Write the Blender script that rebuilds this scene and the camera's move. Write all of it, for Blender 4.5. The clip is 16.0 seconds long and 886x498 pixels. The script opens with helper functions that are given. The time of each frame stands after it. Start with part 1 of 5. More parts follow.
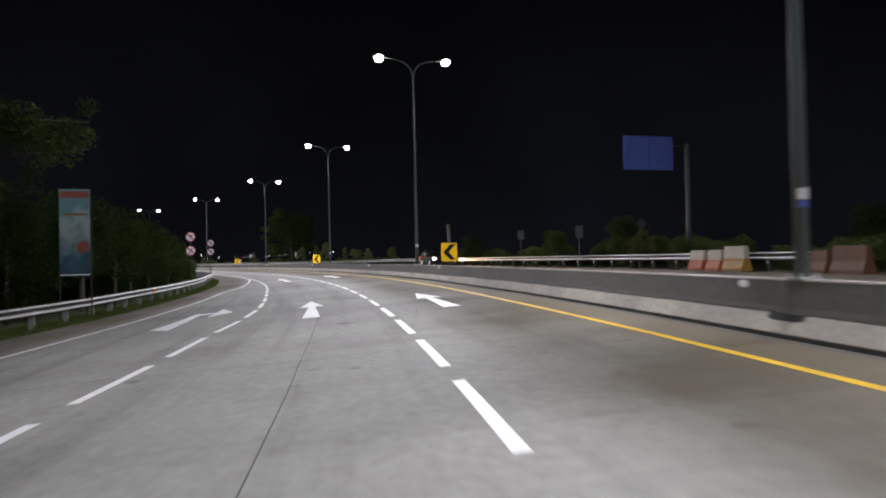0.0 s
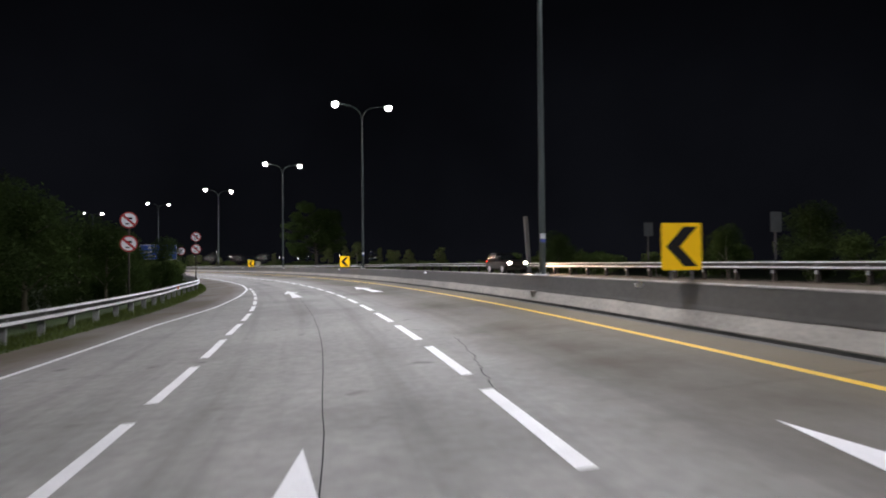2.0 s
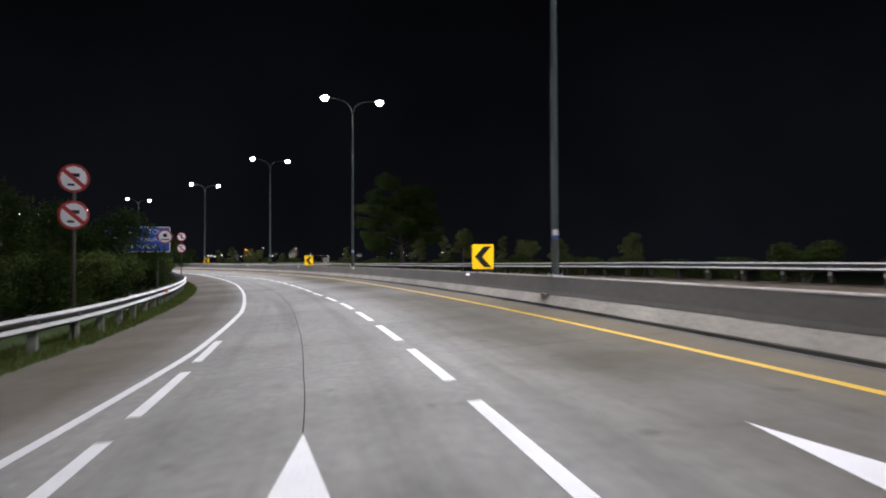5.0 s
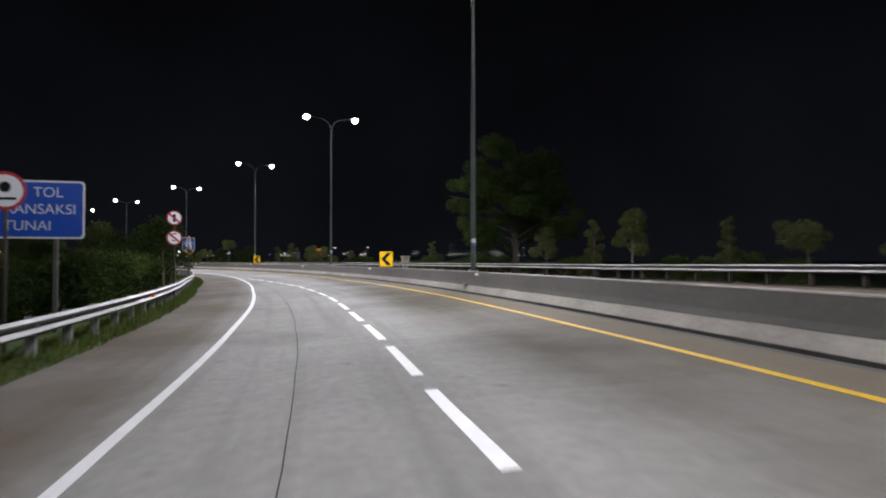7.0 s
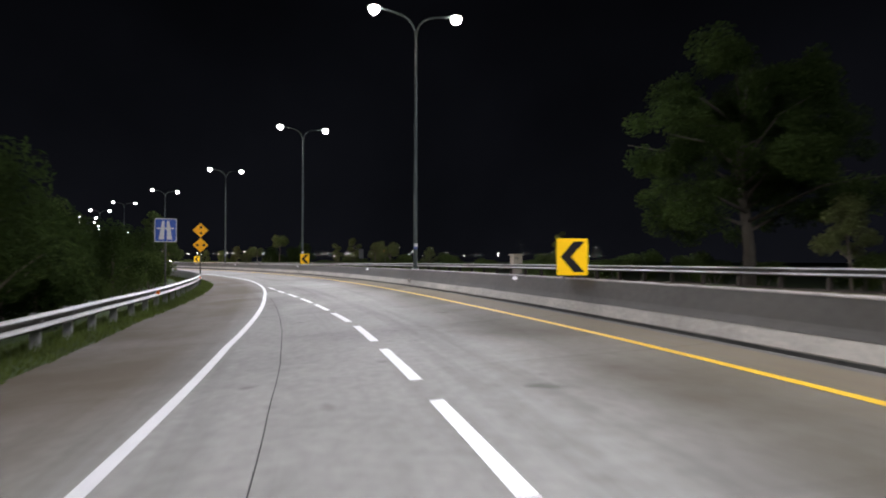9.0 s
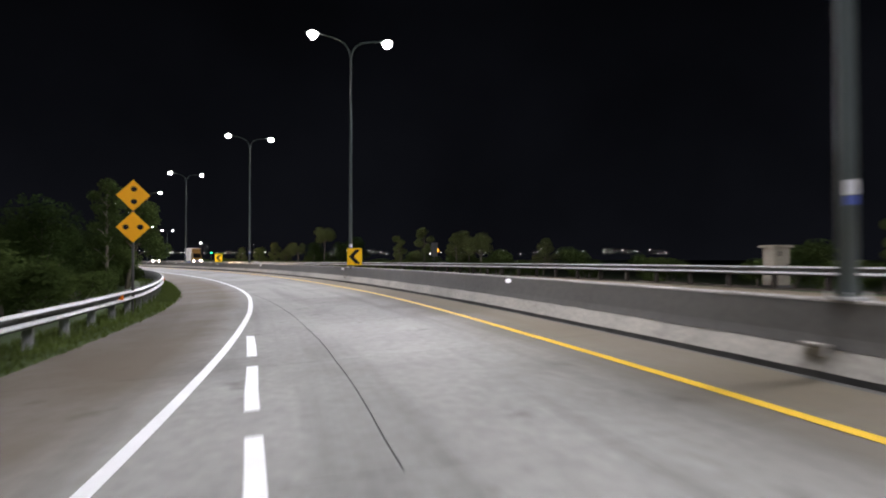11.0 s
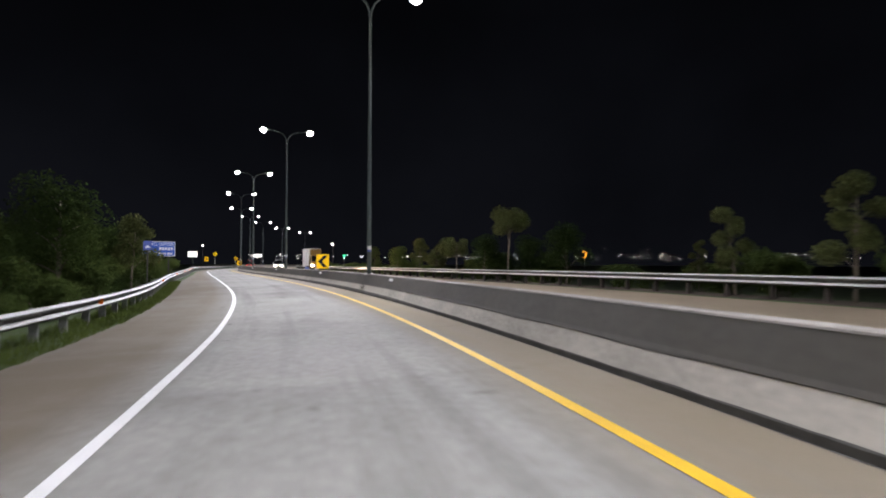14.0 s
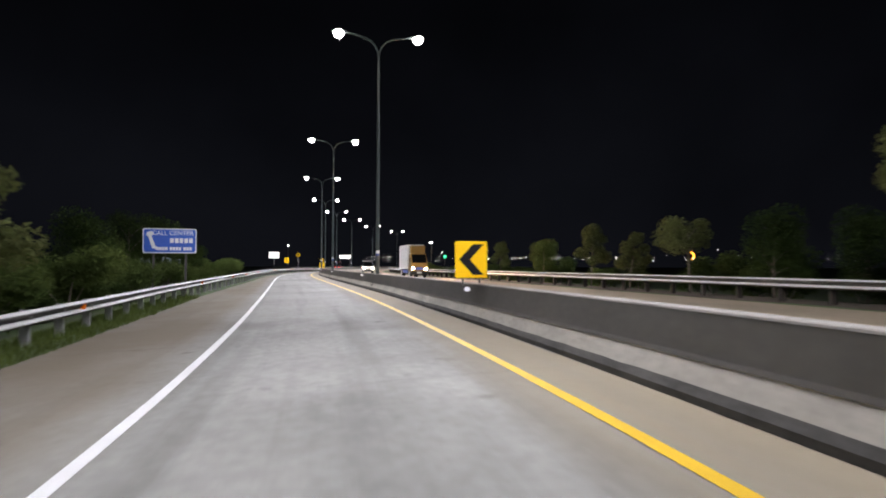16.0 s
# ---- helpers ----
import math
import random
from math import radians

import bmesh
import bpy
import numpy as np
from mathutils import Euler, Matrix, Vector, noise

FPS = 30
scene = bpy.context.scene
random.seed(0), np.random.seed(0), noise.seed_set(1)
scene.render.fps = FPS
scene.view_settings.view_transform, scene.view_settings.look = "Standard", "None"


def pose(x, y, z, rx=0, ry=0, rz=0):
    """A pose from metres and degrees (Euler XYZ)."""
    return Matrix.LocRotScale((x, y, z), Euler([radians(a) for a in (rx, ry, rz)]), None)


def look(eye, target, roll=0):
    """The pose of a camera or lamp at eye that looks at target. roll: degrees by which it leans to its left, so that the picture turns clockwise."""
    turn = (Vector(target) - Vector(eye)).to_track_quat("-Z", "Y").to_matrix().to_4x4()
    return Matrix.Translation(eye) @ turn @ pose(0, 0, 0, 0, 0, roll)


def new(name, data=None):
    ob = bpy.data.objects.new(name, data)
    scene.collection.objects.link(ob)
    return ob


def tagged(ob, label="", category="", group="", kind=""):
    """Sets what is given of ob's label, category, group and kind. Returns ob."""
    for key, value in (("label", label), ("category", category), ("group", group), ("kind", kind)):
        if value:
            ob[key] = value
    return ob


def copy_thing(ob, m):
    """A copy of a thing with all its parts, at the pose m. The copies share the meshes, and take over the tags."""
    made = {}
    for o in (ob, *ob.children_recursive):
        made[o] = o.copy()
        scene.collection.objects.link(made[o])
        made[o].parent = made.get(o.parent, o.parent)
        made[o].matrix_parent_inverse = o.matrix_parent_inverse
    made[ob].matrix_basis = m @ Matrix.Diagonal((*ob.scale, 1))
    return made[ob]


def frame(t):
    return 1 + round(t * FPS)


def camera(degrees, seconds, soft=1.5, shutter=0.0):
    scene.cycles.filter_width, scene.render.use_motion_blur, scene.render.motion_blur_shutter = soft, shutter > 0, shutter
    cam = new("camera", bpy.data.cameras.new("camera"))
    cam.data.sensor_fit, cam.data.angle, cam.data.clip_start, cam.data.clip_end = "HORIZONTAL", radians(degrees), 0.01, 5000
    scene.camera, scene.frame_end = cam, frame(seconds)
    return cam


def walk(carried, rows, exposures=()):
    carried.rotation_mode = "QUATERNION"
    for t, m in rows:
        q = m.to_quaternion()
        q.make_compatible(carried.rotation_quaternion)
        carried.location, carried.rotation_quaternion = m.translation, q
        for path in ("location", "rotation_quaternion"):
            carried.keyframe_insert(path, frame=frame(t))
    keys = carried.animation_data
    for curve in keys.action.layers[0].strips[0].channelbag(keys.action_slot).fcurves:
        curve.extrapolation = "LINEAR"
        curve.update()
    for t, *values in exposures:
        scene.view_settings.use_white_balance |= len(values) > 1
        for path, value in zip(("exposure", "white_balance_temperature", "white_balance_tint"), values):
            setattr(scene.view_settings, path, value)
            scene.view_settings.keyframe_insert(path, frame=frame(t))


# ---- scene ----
# ================= camera and its walk =================
cam = camera(69.4, 16.0, soft=1.9, shutter=0.4)
EYE = 1.15          # above the road at the median
ROWS = [
    (0.0, 0.0, 0.0, 90.76, 1.32, -9.592), (0.5, -0.026, 4.759, 90.85, 1.04, -8.986), (1.0, -0.097, 9.45, 91.02, 0.76, -8.458),
    (1.5, -0.214, 14.097, 91.15, 0.6, -7.801), (2.0, -0.392, 18.767, 91.21, 0.54, -7.019), (2.5, -0.642, 23.581, 91.09, 0.51, -6.224),
    (3.0, -0.968, 28.494, 91.03, 0.46, -5.361), (3.5, -1.379, 33.484, 90.91, 0.35, -4.363), (4.0, -1.9, 38.561, 90.97, 0.24, -3.071),
    (4.5, -2.559, 43.742, 91.09, 0.19, -1.6), (5.0, -3.375, 49.041, 91.09, 0.18, -0.089), (5.5, -4.355, 54.456, 91.09, 0.18, 1.425),
    (6.0, -5.503, 59.962, 91.09, 0.15, 2.961), (6.5, -6.82, 65.506, 91.11, 0.09, 4.575), (7.0, -8.29, 71.008, 91.05, 0.07, 6.146),
    (7.5, -9.896, 76.435, 91.06, 0.12, 7.625), (8.0, -11.637, 81.814, 91.12, 0.13, 9.06), (8.5, -13.502, 87.127, 90.98, -0.01, 10.426),
    (9.0, -15.477, 92.366, 91.07, -0.09, 11.692), (9.5, -17.588, 97.624, 91.09, 0.02, 12.848), (10.0, -19.841, 102.936, 91.09, 0.1, 13.93),
    (10.5, -22.244, 108.317, 91.0, 0.09, 15.019), (11.0, -24.786, 113.717, 90.93, 0.05, 16.243), (11.5, -27.469, 119.09, 90.87, -0.03, 17.691),
    (12.0, -30.293, 124.369, 90.92, -0.07, 19.47), (12.5, -33.281, 129.524, 90.96, -0.08, 21.597), (13.0, -36.459, 134.534, 91.15, -0.22, 24.029),
    (13.5, -39.868, 139.437, 91.29, -0.3, 26.36), (14.0, -43.511, 144.261, 91.35, -0.17, 28.573), (14.5, -47.412, 149.029, 91.39, -0.12, 30.829),
    (15.0, -51.528, 153.678, 91.57, -0.21, 32.997), (15.5, -55.814, 158.179, 91.54, -0.19, 34.951), (16.0, -60.216, 162.53, 91.51, -0.16, 36.449),
]
RISE = [(0, 0.0), (10, 0.0), (11, 0.015), (12, 0.03), (13, 0.05), (14, 0.06), (15, 0.06), (16, 0.05)]      # the car climbs the cross slope as it nears the median
walk(cam, [(t, pose(x, y, EYE + float(np.interp(t, [a for a, _ in RISE], [b for _, b in RISE])), rx, ry, rz)) for t, x, y, rx, ry, rz in ROWS],
     [(0, 0.02), (4, 0.06), (7, 0.16), (9, 0.14), (12, 0.09), (14, 0.1), (16, 0.12)])

# ================= the line of the median =================
CURV = [.0044, .0044, .0044, .0044, .0044, .00442, .00452, .00482, .00525, .00527, .00483, .00398, .00238, .00059, -.00086, -.00201,
        -.0028, -.00324, -.00343, -.00348, -.00349, -.00349, -.00349, -.0030, -.0020, -.0010, 0.0]
S0, DS, S1 = -80.0, 0.5, 560.0
_s = np.arange(S0, S1 + 1e-6, DS)
_k = np.interp(_s, -40 + 20 * np.arange(len(CURV)), CURV)
_h = np.concatenate([[0], np.cumsum((_k[1:] + _k[:-1]) / 2 * DS)])
_i0 = int(round(-S0 / DS))
_h = _h - _h[_i0] - 0.04954
_x = np.concatenate([[0], np.cumsum(-np.sin((_h[1:] + _h[:-1]) / 2) * DS)])
_y = np.concatenate([[0], np.cumsum(np.cos((_h[1:] + _h[:-1]) / 2) * DS)])
_x, _y = _x - _x[_i0] + 5.716, _y - _y[_i0]


def lerp(v, table):
    return float(np.interp(v, [a for a, _ in table], [b for _, b in table]))


def heading(s):
    return float(np.interp(s, _s, _h))


def xy(s, u):
    h = heading(s)
    return float(np.interp(s, _s, _x)) + u * math.cos(h), float(np.interp(s, _s, _y)) + u * math.sin(h)


TILT = [(-80, .055), (185, .055), (245, .02), (560, .02)]
TILT_FAR = [(-80, .032), (80, .032), (105, .019), (150, .018), (200, .009), (560, .009)]
EDGE = [(-80, -18.5), (0, -16.8), (14, -15.4), (20.7, -14.5), (28, -13.5), (37.5, -12.7), (45, -11.95), (55, -11.25), (66, -10.65), (80, -10.4), (92, -10.28), (117, -10.25), (130, -9.3), (143, -8.32), (150, -8.05), (165, -8.12), (178, -8.05), (188, -8.25),
        (202, -8.38), (215, -8.3), (242, -6.8), (300, -6.2), (560, -6.2)]
RAIL = [(-80, -20.0), (0, -18.0), (14, -16.4), (22, -15.2), (26, -14.5), (31, -14.1), (38, -13.4), (45, -12.75), (52, -12.25), (58, -12.0), (67, -11.15), (80, -11.05), (115, -10.95), (130, -10.1), (144, -9.12), (155, -8.98),
        (165, -8.95), (177, -8.82), (190, -8.95), (200, -9.15), (210, -9.15), (225, -8.45), (242, -7.4), (300, -6.9), (560, -6.9)]
LEFT_LINE = [(-80, -17), (0, -13.95), (14.6, -12.75), (23, -11.93), (31.7, -11.24), (39.5, -10.7), (46.2, -9.6), (54.7, -8.77), (62.5, -8.17), (72, -7.88),
             (80, -7.9), (90, -7.82), (93, -7.76), (97, -7.66), (102, -7.57), (109, -7.42), (125, -6.66), (132, -6.22), (139.8, -5.78), (144.3, -5.59), (147, -5.47), (152, -5.37), (158, -5.34), (166, -5.32), (172, -5.25), (184, -5.23), (190, -5.24), (196, -5.3), (206, -5.36), (215, -5.32), (242, -5.0), (300, -4.75), (560, -4.7)]
LINE_A = [(-40, -9.9), (8, -9.1), (15.4, -8.76), (19, -8.46), (23, -8.30), (35, -8.3), (42, -8.16), (50, -8.08), (70, -7.85)]
LINE_B = [(-40, -4.6), (6, -4.6), (50, -4.58), (72, -4.68), (80, -4.9), (90, -4.9), (100, -4.77), (111, -4.9), (120, -5.3), (128, -5.7), (135, -5.85)]
YELLOW = [(-40, -1.25), (17, -1.28), (35, -1.13), (56, -1.13), (75, -1.3), (85, -1.31), (96, -1.22), (106, -1.27), (115, -1.4), (131, -1.4), (140, -1.3), (145, -1.27), (152, -1.32), (160, -1.3), (169, -1.23), (178, -1.19), (187, -1.14), (196, -1.18), (540, -1.18)]
FAR_RAIL = 11.5
FAR_EDGE = 10.1


def gz(s, u):
    """Height of the paved ground at s along and u across."""
    if u <= 0:
        return lerp(s, TILT) * u
    return lerp(s, TILT_FAR) * u


def at(s, u, z=0.0):
    x, y = xy(s, u)
    return Vector((x, y, gz(s, u) + z))


def stand(s, u, z=0.0, turn=0.0, level=None):
    """A pose on the ground at (s, u): x across to the right, y along the road."""
    x, y = xy(s, u)
    return pose(x, y, (gz(s, u) if level is None else level) + z, 0, 0, math.degrees(heading(s)) + turn)


# ================= night sky and lamps' strength =================
world = bpy.data.worlds.new("night_sky")
scene.world = world
world.use_nodes = True
bgn = world.node_tree.nodes["Background"]
bgn.inputs["Strength"].default_value = 0.0135
_nt = world.node_tree
_tc = _nt.nodes.new("ShaderNodeTexCoord")
_sep = _nt.nodes.new("ShaderNodeSeparateXYZ")
_cloud = _nt.nodes.new("ShaderNodeTexNoise")
_cloud.inputs["Scale"].default_value = 2.2
_cloud.inputs["Detail"].default_value = 4
_rise = _nt.nodes.new("ShaderNodeMapRange")
for _k, _v in (("From Min", 0.0), ("From Max", 0.36), ("To Min", 1.0), ("To Max", 0.33)):
    _rise.inputs[_k].default_value = _v
_thin = _nt.nodes.new("ShaderNodeMapRange")
for _k, _v in (("From Min", 0.35), ("From Max", 0.68), ("To Min", 0.7), ("To Max", 1.35)):
    _thin.inputs[_k].default_value = _v
_mul = _nt.nodes.new("ShaderNodeMath")
_mul.operation = "MULTIPLY"
_tone = _nt.nodes.new("ShaderNodeMix")
_tone.data_type = "RGBA"
_tone.inputs["A"].default_value = (0, 0, 0, 1)
_tone.inputs["B"].default_value = (0.34, 0.37, 0.52, 1)
_nt.links.new(_tc.outputs["Generated"], _sep.inputs[0])
_nt.links.new(_tc.outputs["Generated"], _cloud.inputs["Vector"])
_nt.links.new(_sep.outputs["Z"], _rise.inputs["Value"])
_nt.links.new(_cloud.outputs["Fac"], _thin.inputs["Value"])
_nt.links.new(_rise.outputs["Result"], _mul.inputs[0])
_nt.links.new(_thin.outputs["Result"], _mul.inputs[1])
_nt.links.new(_mul.outputs[0], _tone.inputs["Factor"])
_nt.links.new(_tone.outputs["Result"], bgn.inputs["Color"])
LAMP_WATTS = 6100.0
LAMP_COLOUR = (1.0, 0.99, 1.09)

# ================= materials =================


def material(name, colour, rough=0.6, metal=0.0, vary=0.0, scale=3.0, fine=40.0, bump=0.0, random=0.0, tint=None, emit=0.0, gloss=0.5):
    m = bpy.data.materials.new(name)
    m.use_nodes = True
    nt = m.node_tree
    b = nt.nodes["Principled BSDF"]
    b.inputs["Base Color"].default_value = (*colour, 1)
    b.inputs["Roughness"].default_value = rough
    b.inputs["Metallic"].default_value = metal
    b.inputs["Specular IOR Level"].default_value = gloss
    if emit:
        b.inputs["Emission Color"].default_value = (*colour, 1)
        b.inputs["Emission Strength"].default_value = emit
    if vary or random:
        tc = nt.nodes.new("ShaderNodeTexCoord")
        n1 = nt.nodes.new("ShaderNodeTexNoise")
        n1.inputs["Scale"].default_value = scale
        n1.inputs["Detail"].default_value = 5
        n2 = nt.nodes.new("ShaderNodeTexNoise")
        n2.inputs["Scale"].default_value = fine
        n2.inputs["Detail"].default_value = 3
        for n in (n1, n2):
            nt.links.new(tc.outputs["Object"], n.inputs["Vector"])
        add = nt.nodes.new("ShaderNodeMath")
        add.operation = "ADD"
        nt.links.new(n1.outputs["Fac"], add.inputs[0])
        nt.links.new(n2.outputs["Fac"], add.inputs[1])
        last = add
        if random:
            oi = nt.nodes.new("ShaderNodeObjectInfo")
            mul = nt.nodes.new("ShaderNodeMath")
            mul.operation = "MULTIPLY_ADD"
            nt.links.new(oi.outputs["Random"], mul.inputs[0])
            mul.inputs[1].default_value = random
            nt.links.new(add.outputs[0], mul.inputs[2])
            last = mul
        ramp = nt.nodes.new("ShaderNodeMapRange")
        ramp.inputs["From Min"].default_value = 0.6
        ramp.inputs["From Max"].default_value = 1.4 + random
        nt.links.new(last.outputs[0], ramp.inputs["Value"])
        mix = nt.nodes.new("ShaderNodeMix")
        mix.data_type = "RGBA"
        t = tint or tuple(c * (1 - vary) for c in colour)
        mix.inputs["A"].default_value = (*t, 1)
        mix.inputs["B"].default_value = (*[min(1, c * (1 + vary * 0.6)) for c in colour], 1)
        nt.links.new(ramp.outputs["Result"], mix.inputs["Factor"])
        nt.links.new(mix.outputs["Result"], b.inputs["Base Color"])
        if bump:
            bp = nt.nodes.new("ShaderNodeBump")
            bp.inputs["Strength"].default_value = bump
            bp.inputs["Distance"].default_value = 0.01
            nt.links.new(n2.outputs["Fac"], bp.inputs["Height"])
            nt.links.new(bp.outputs["Normal"], b.inputs["Normal"])
    return m


M = dict(
    base=material("joint_filler", (0.03, 0.03, 0.03), 0.9, vary=0.2),
    gutter=material("gutter", (0.10, 0.096, 0.088), 0.95, vary=0.6, scale=1.1, fine=16),
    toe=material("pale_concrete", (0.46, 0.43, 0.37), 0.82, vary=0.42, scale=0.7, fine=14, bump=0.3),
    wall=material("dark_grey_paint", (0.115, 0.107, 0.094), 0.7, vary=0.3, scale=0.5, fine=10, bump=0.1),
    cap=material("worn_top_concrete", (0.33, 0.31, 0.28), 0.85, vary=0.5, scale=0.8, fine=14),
    white=material("white_road_paint", (0.90, 0.90, 0.89), 0.55, vary=0.12, scale=2, fine=35, bump=0.2),
    yellow=material("yellow_road_paint", (0.78, 0.48, 0.025), 0.55, vary=0.22, scale=1.5, fine=30, bump=0.2),
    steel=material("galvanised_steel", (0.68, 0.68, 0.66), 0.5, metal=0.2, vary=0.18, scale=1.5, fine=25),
    # the same steel, coloured dark for the shaded faces of the beam
    steel_shaded=material("dirty_galvanised_steel", (0.11, 0.105, 0.095), 0.7, metal=0.1, vary=0.4, scale=1.5, fine=18),
    post=material("galvanised_post", (0.60, 0.61, 0.60), 0.5, metal=0.15, vary=0.2, scale=3, fine=25),
    post_dull=material("weathered_post", (0.10, 0.096, 0.09), 0.85, vary=0.35, scale=3, fine=25),
    # posts lost in the dark, the missing light put into their colour
    post_unlit=material("rusty_dark_post", (0.055, 0.045, 0.036), 0.9, vary=0.4, scale=3, fine=25),
    pole=material("grey_painted_steel", (0.085, 0.108, 0.108), 0.6, metal=0.1, vary=0.15, scale=1.0, fine=20),
    lens=material("lit_lamp_lens", (1.0, 0.96, 0.90), 0.3, emit=45),
    farlight=material("far_lamp_glow", (1.0, 0.95, 0.86), 0.3, emit=12),
    orangelight=material("orange_neon", (1.0, 0.35, 0.03), 0.3, emit=5),
    greenlight=material("green_lamp", (0.05, 1.0, 0.35), 0.3, emit=5),
    headlight=material("lit_headlamp", (1.0, 0.86, 0.66), 0.2, emit=60),
    taillight=material("lit_tail_lamp", (1.0, 0.04, 0.02), 0.2, emit=6),
    window=material("lit_window", (0.75, 0.85, 1.0), 0.4, emit=0.5),
    panel=material("lit_sign_panel", (1.0, 0.97, 0.93), 0.3, emit=1.6),
    sign_orange=material("orange_sheeting", (1.0, 0.44, 0.004), 0.45, vary=0.12, scale=4, fine=60, gloss=0.2),
    sign_yellow=material("yellow_sheeting", (1.0, 0.60, 0.004), 0.45, vary=0.06, scale=4, fine=60, gloss=0.2),
    sign_black=material("black_sheeting", (0.010, 0.010, 0.010), 0.6, gloss=0.15),
    sign_white=material("white_sheeting", (0.82, 0.84, 0.88), 0.35, vary=0.05, scale=4, fine=60),
    sign_red=material("red_sheeting", (0.42, 0.022, 0.026), 0.35, vary=0.06, scale=4, fine=60),
    sign_blue=material("blue_sheeting", (0.012, 0.095, 0.56), 0.35, vary=0.1, scale=3, fine=50),
    sign_back=material("dull_blue_paint", (0.09, 0.135, 0.46), 0.6, vary=0.2, scale=2, fine=30),
    sign_grey=material("weathered_sign_back", (0.075, 0.08, 0.08), 0.7, vary=0.3, scale=3, fine=25),
    aluminium=material("bare_aluminium", (0.6, 0.6, 0.6), 0.4, metal=0.8, vary=0.1),
    amber=material("amber_reflector", (1.0, 0.22, 0.02), 0.2, vary=0.05),
    clear=material("white_reflector", (0.95, 0.95, 0.95), 0.15, vary=0.03),
    grass=material("verge_grass", (0.06, 0.10, 0.02), 0.9, vary=0.6, scale=0.6, fine=12, bump=0.5, tint=(0.02, 0.03, 0.008)),
    blade=material("grass_blade", (0.10, 0.135, 0.026), 0.8, vary=0.5, scale=0.8, fine=10),
    leaf=material("leaf_green", (0.125, 0.165, 0.05), 0.75, vary=0.35, scale=0.45, fine=1.6, tint=(0.055, 0.085, 0.026), gloss=0.05, random=0.35),
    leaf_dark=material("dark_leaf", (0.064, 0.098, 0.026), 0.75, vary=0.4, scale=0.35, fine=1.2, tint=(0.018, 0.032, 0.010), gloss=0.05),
    leaf_pale=material("pale_leaf", (0.155, 0.178, 0.068), 0.75, vary=0.35, scale=0.5, fine=1.8, tint=(0.085, 0.10, 0.04), gloss=0.05, random=0.35),
    bark=material("grey_bark", (0.22, 0.19, 0.15), 0.9, vary=0.4, scale=3, fine=25, bump=0.6),
    bark_dark=material("dark_bark", (0.075, 0.065, 0.05), 0.95, vary=0.4, scale=3, fine=25, bump=0.6),
    bark_pale=material("pale_bark", (0.17, 0.145, 0.105), 0.9, vary=0.35, scale=3, fine=25, bump=0.5),
    concrete=material("weathered_concrete", (0.14, 0.137, 0.13), 0.85, vary=0.3, scale=1.2, fine=15, bump=0.3),
    glass=material("dark_car_glass", (0.010, 0.011, 0.012), 0.12, gloss=0.3),
    tyre=material("tyre_rubber", (0.02, 0.02, 0.02), 0.85, vary=0.2),
    rim=material("alloy_rim", (0.6, 0.6, 0.6), 0.35, metal=0.8, vary=0.05),
    dark_paint=material("dark_car_paint", (0.010, 0.009, 0.009), 0.4, vary=0.08, scale=2, fine=60, gloss=0.12),
    white_paint=material("white_vehicle_paint", (0.72, 0.72, 0.70), 0.35, vary=0.08, scale=2, fine=40),
    yellow_paint=material("yellow_cab_paint", (0.24, 0.135, 0.018), 0.45, vary=0.08, scale=2, fine=40),
    red_paint=material("red_vehicle_paint", (0.45, 0.03, 0.02), 0.35, vary=0.08, scale=2, fine=40),
    black_plastic=material("black_plastic", (0.02, 0.02, 0.02), 0.5, vary=0.1),
    orange_plastic=material("orange_plastic", (0.34, 0.085, 0.035), 0.6, vary=0.3, scale=3, fine=30),
    yellow_plastic=material("mustard_plastic", (0.27, 0.15, 0.03), 0.6, vary=0.35, scale=3, fine=30),
    brown_plastic=material("dirty_orange_plastic", (0.105, 0.045, 0.022), 0.65, vary=0.4, scale=3, fine=30),
    beige_paint=material("weathered_beige_paint", (0.40, 0.36, 0.28), 0.6, vary=0.35, scale=2, fine=25),
    white_plastic=material("white_plastic", (0.38, 0.33, 0.27), 0.6, vary=0.3, scale=3, fine=30),
    banner_red=material("faded_red_print", (0.28, 0.075, 0.05), 0.5, vary=0.4, scale=4, fine=12),
    post_grey=material("weathered_galvanised_post", (0.34, 0.34, 0.33), 0.6, metal=0.1, vary=0.35, scale=3, fine=25),
    earth=material("dark_earth", (0.075, 0.055, 0.035), 0.95, vary=0.5, scale=0.2, fine=3, bump=0.3),
)



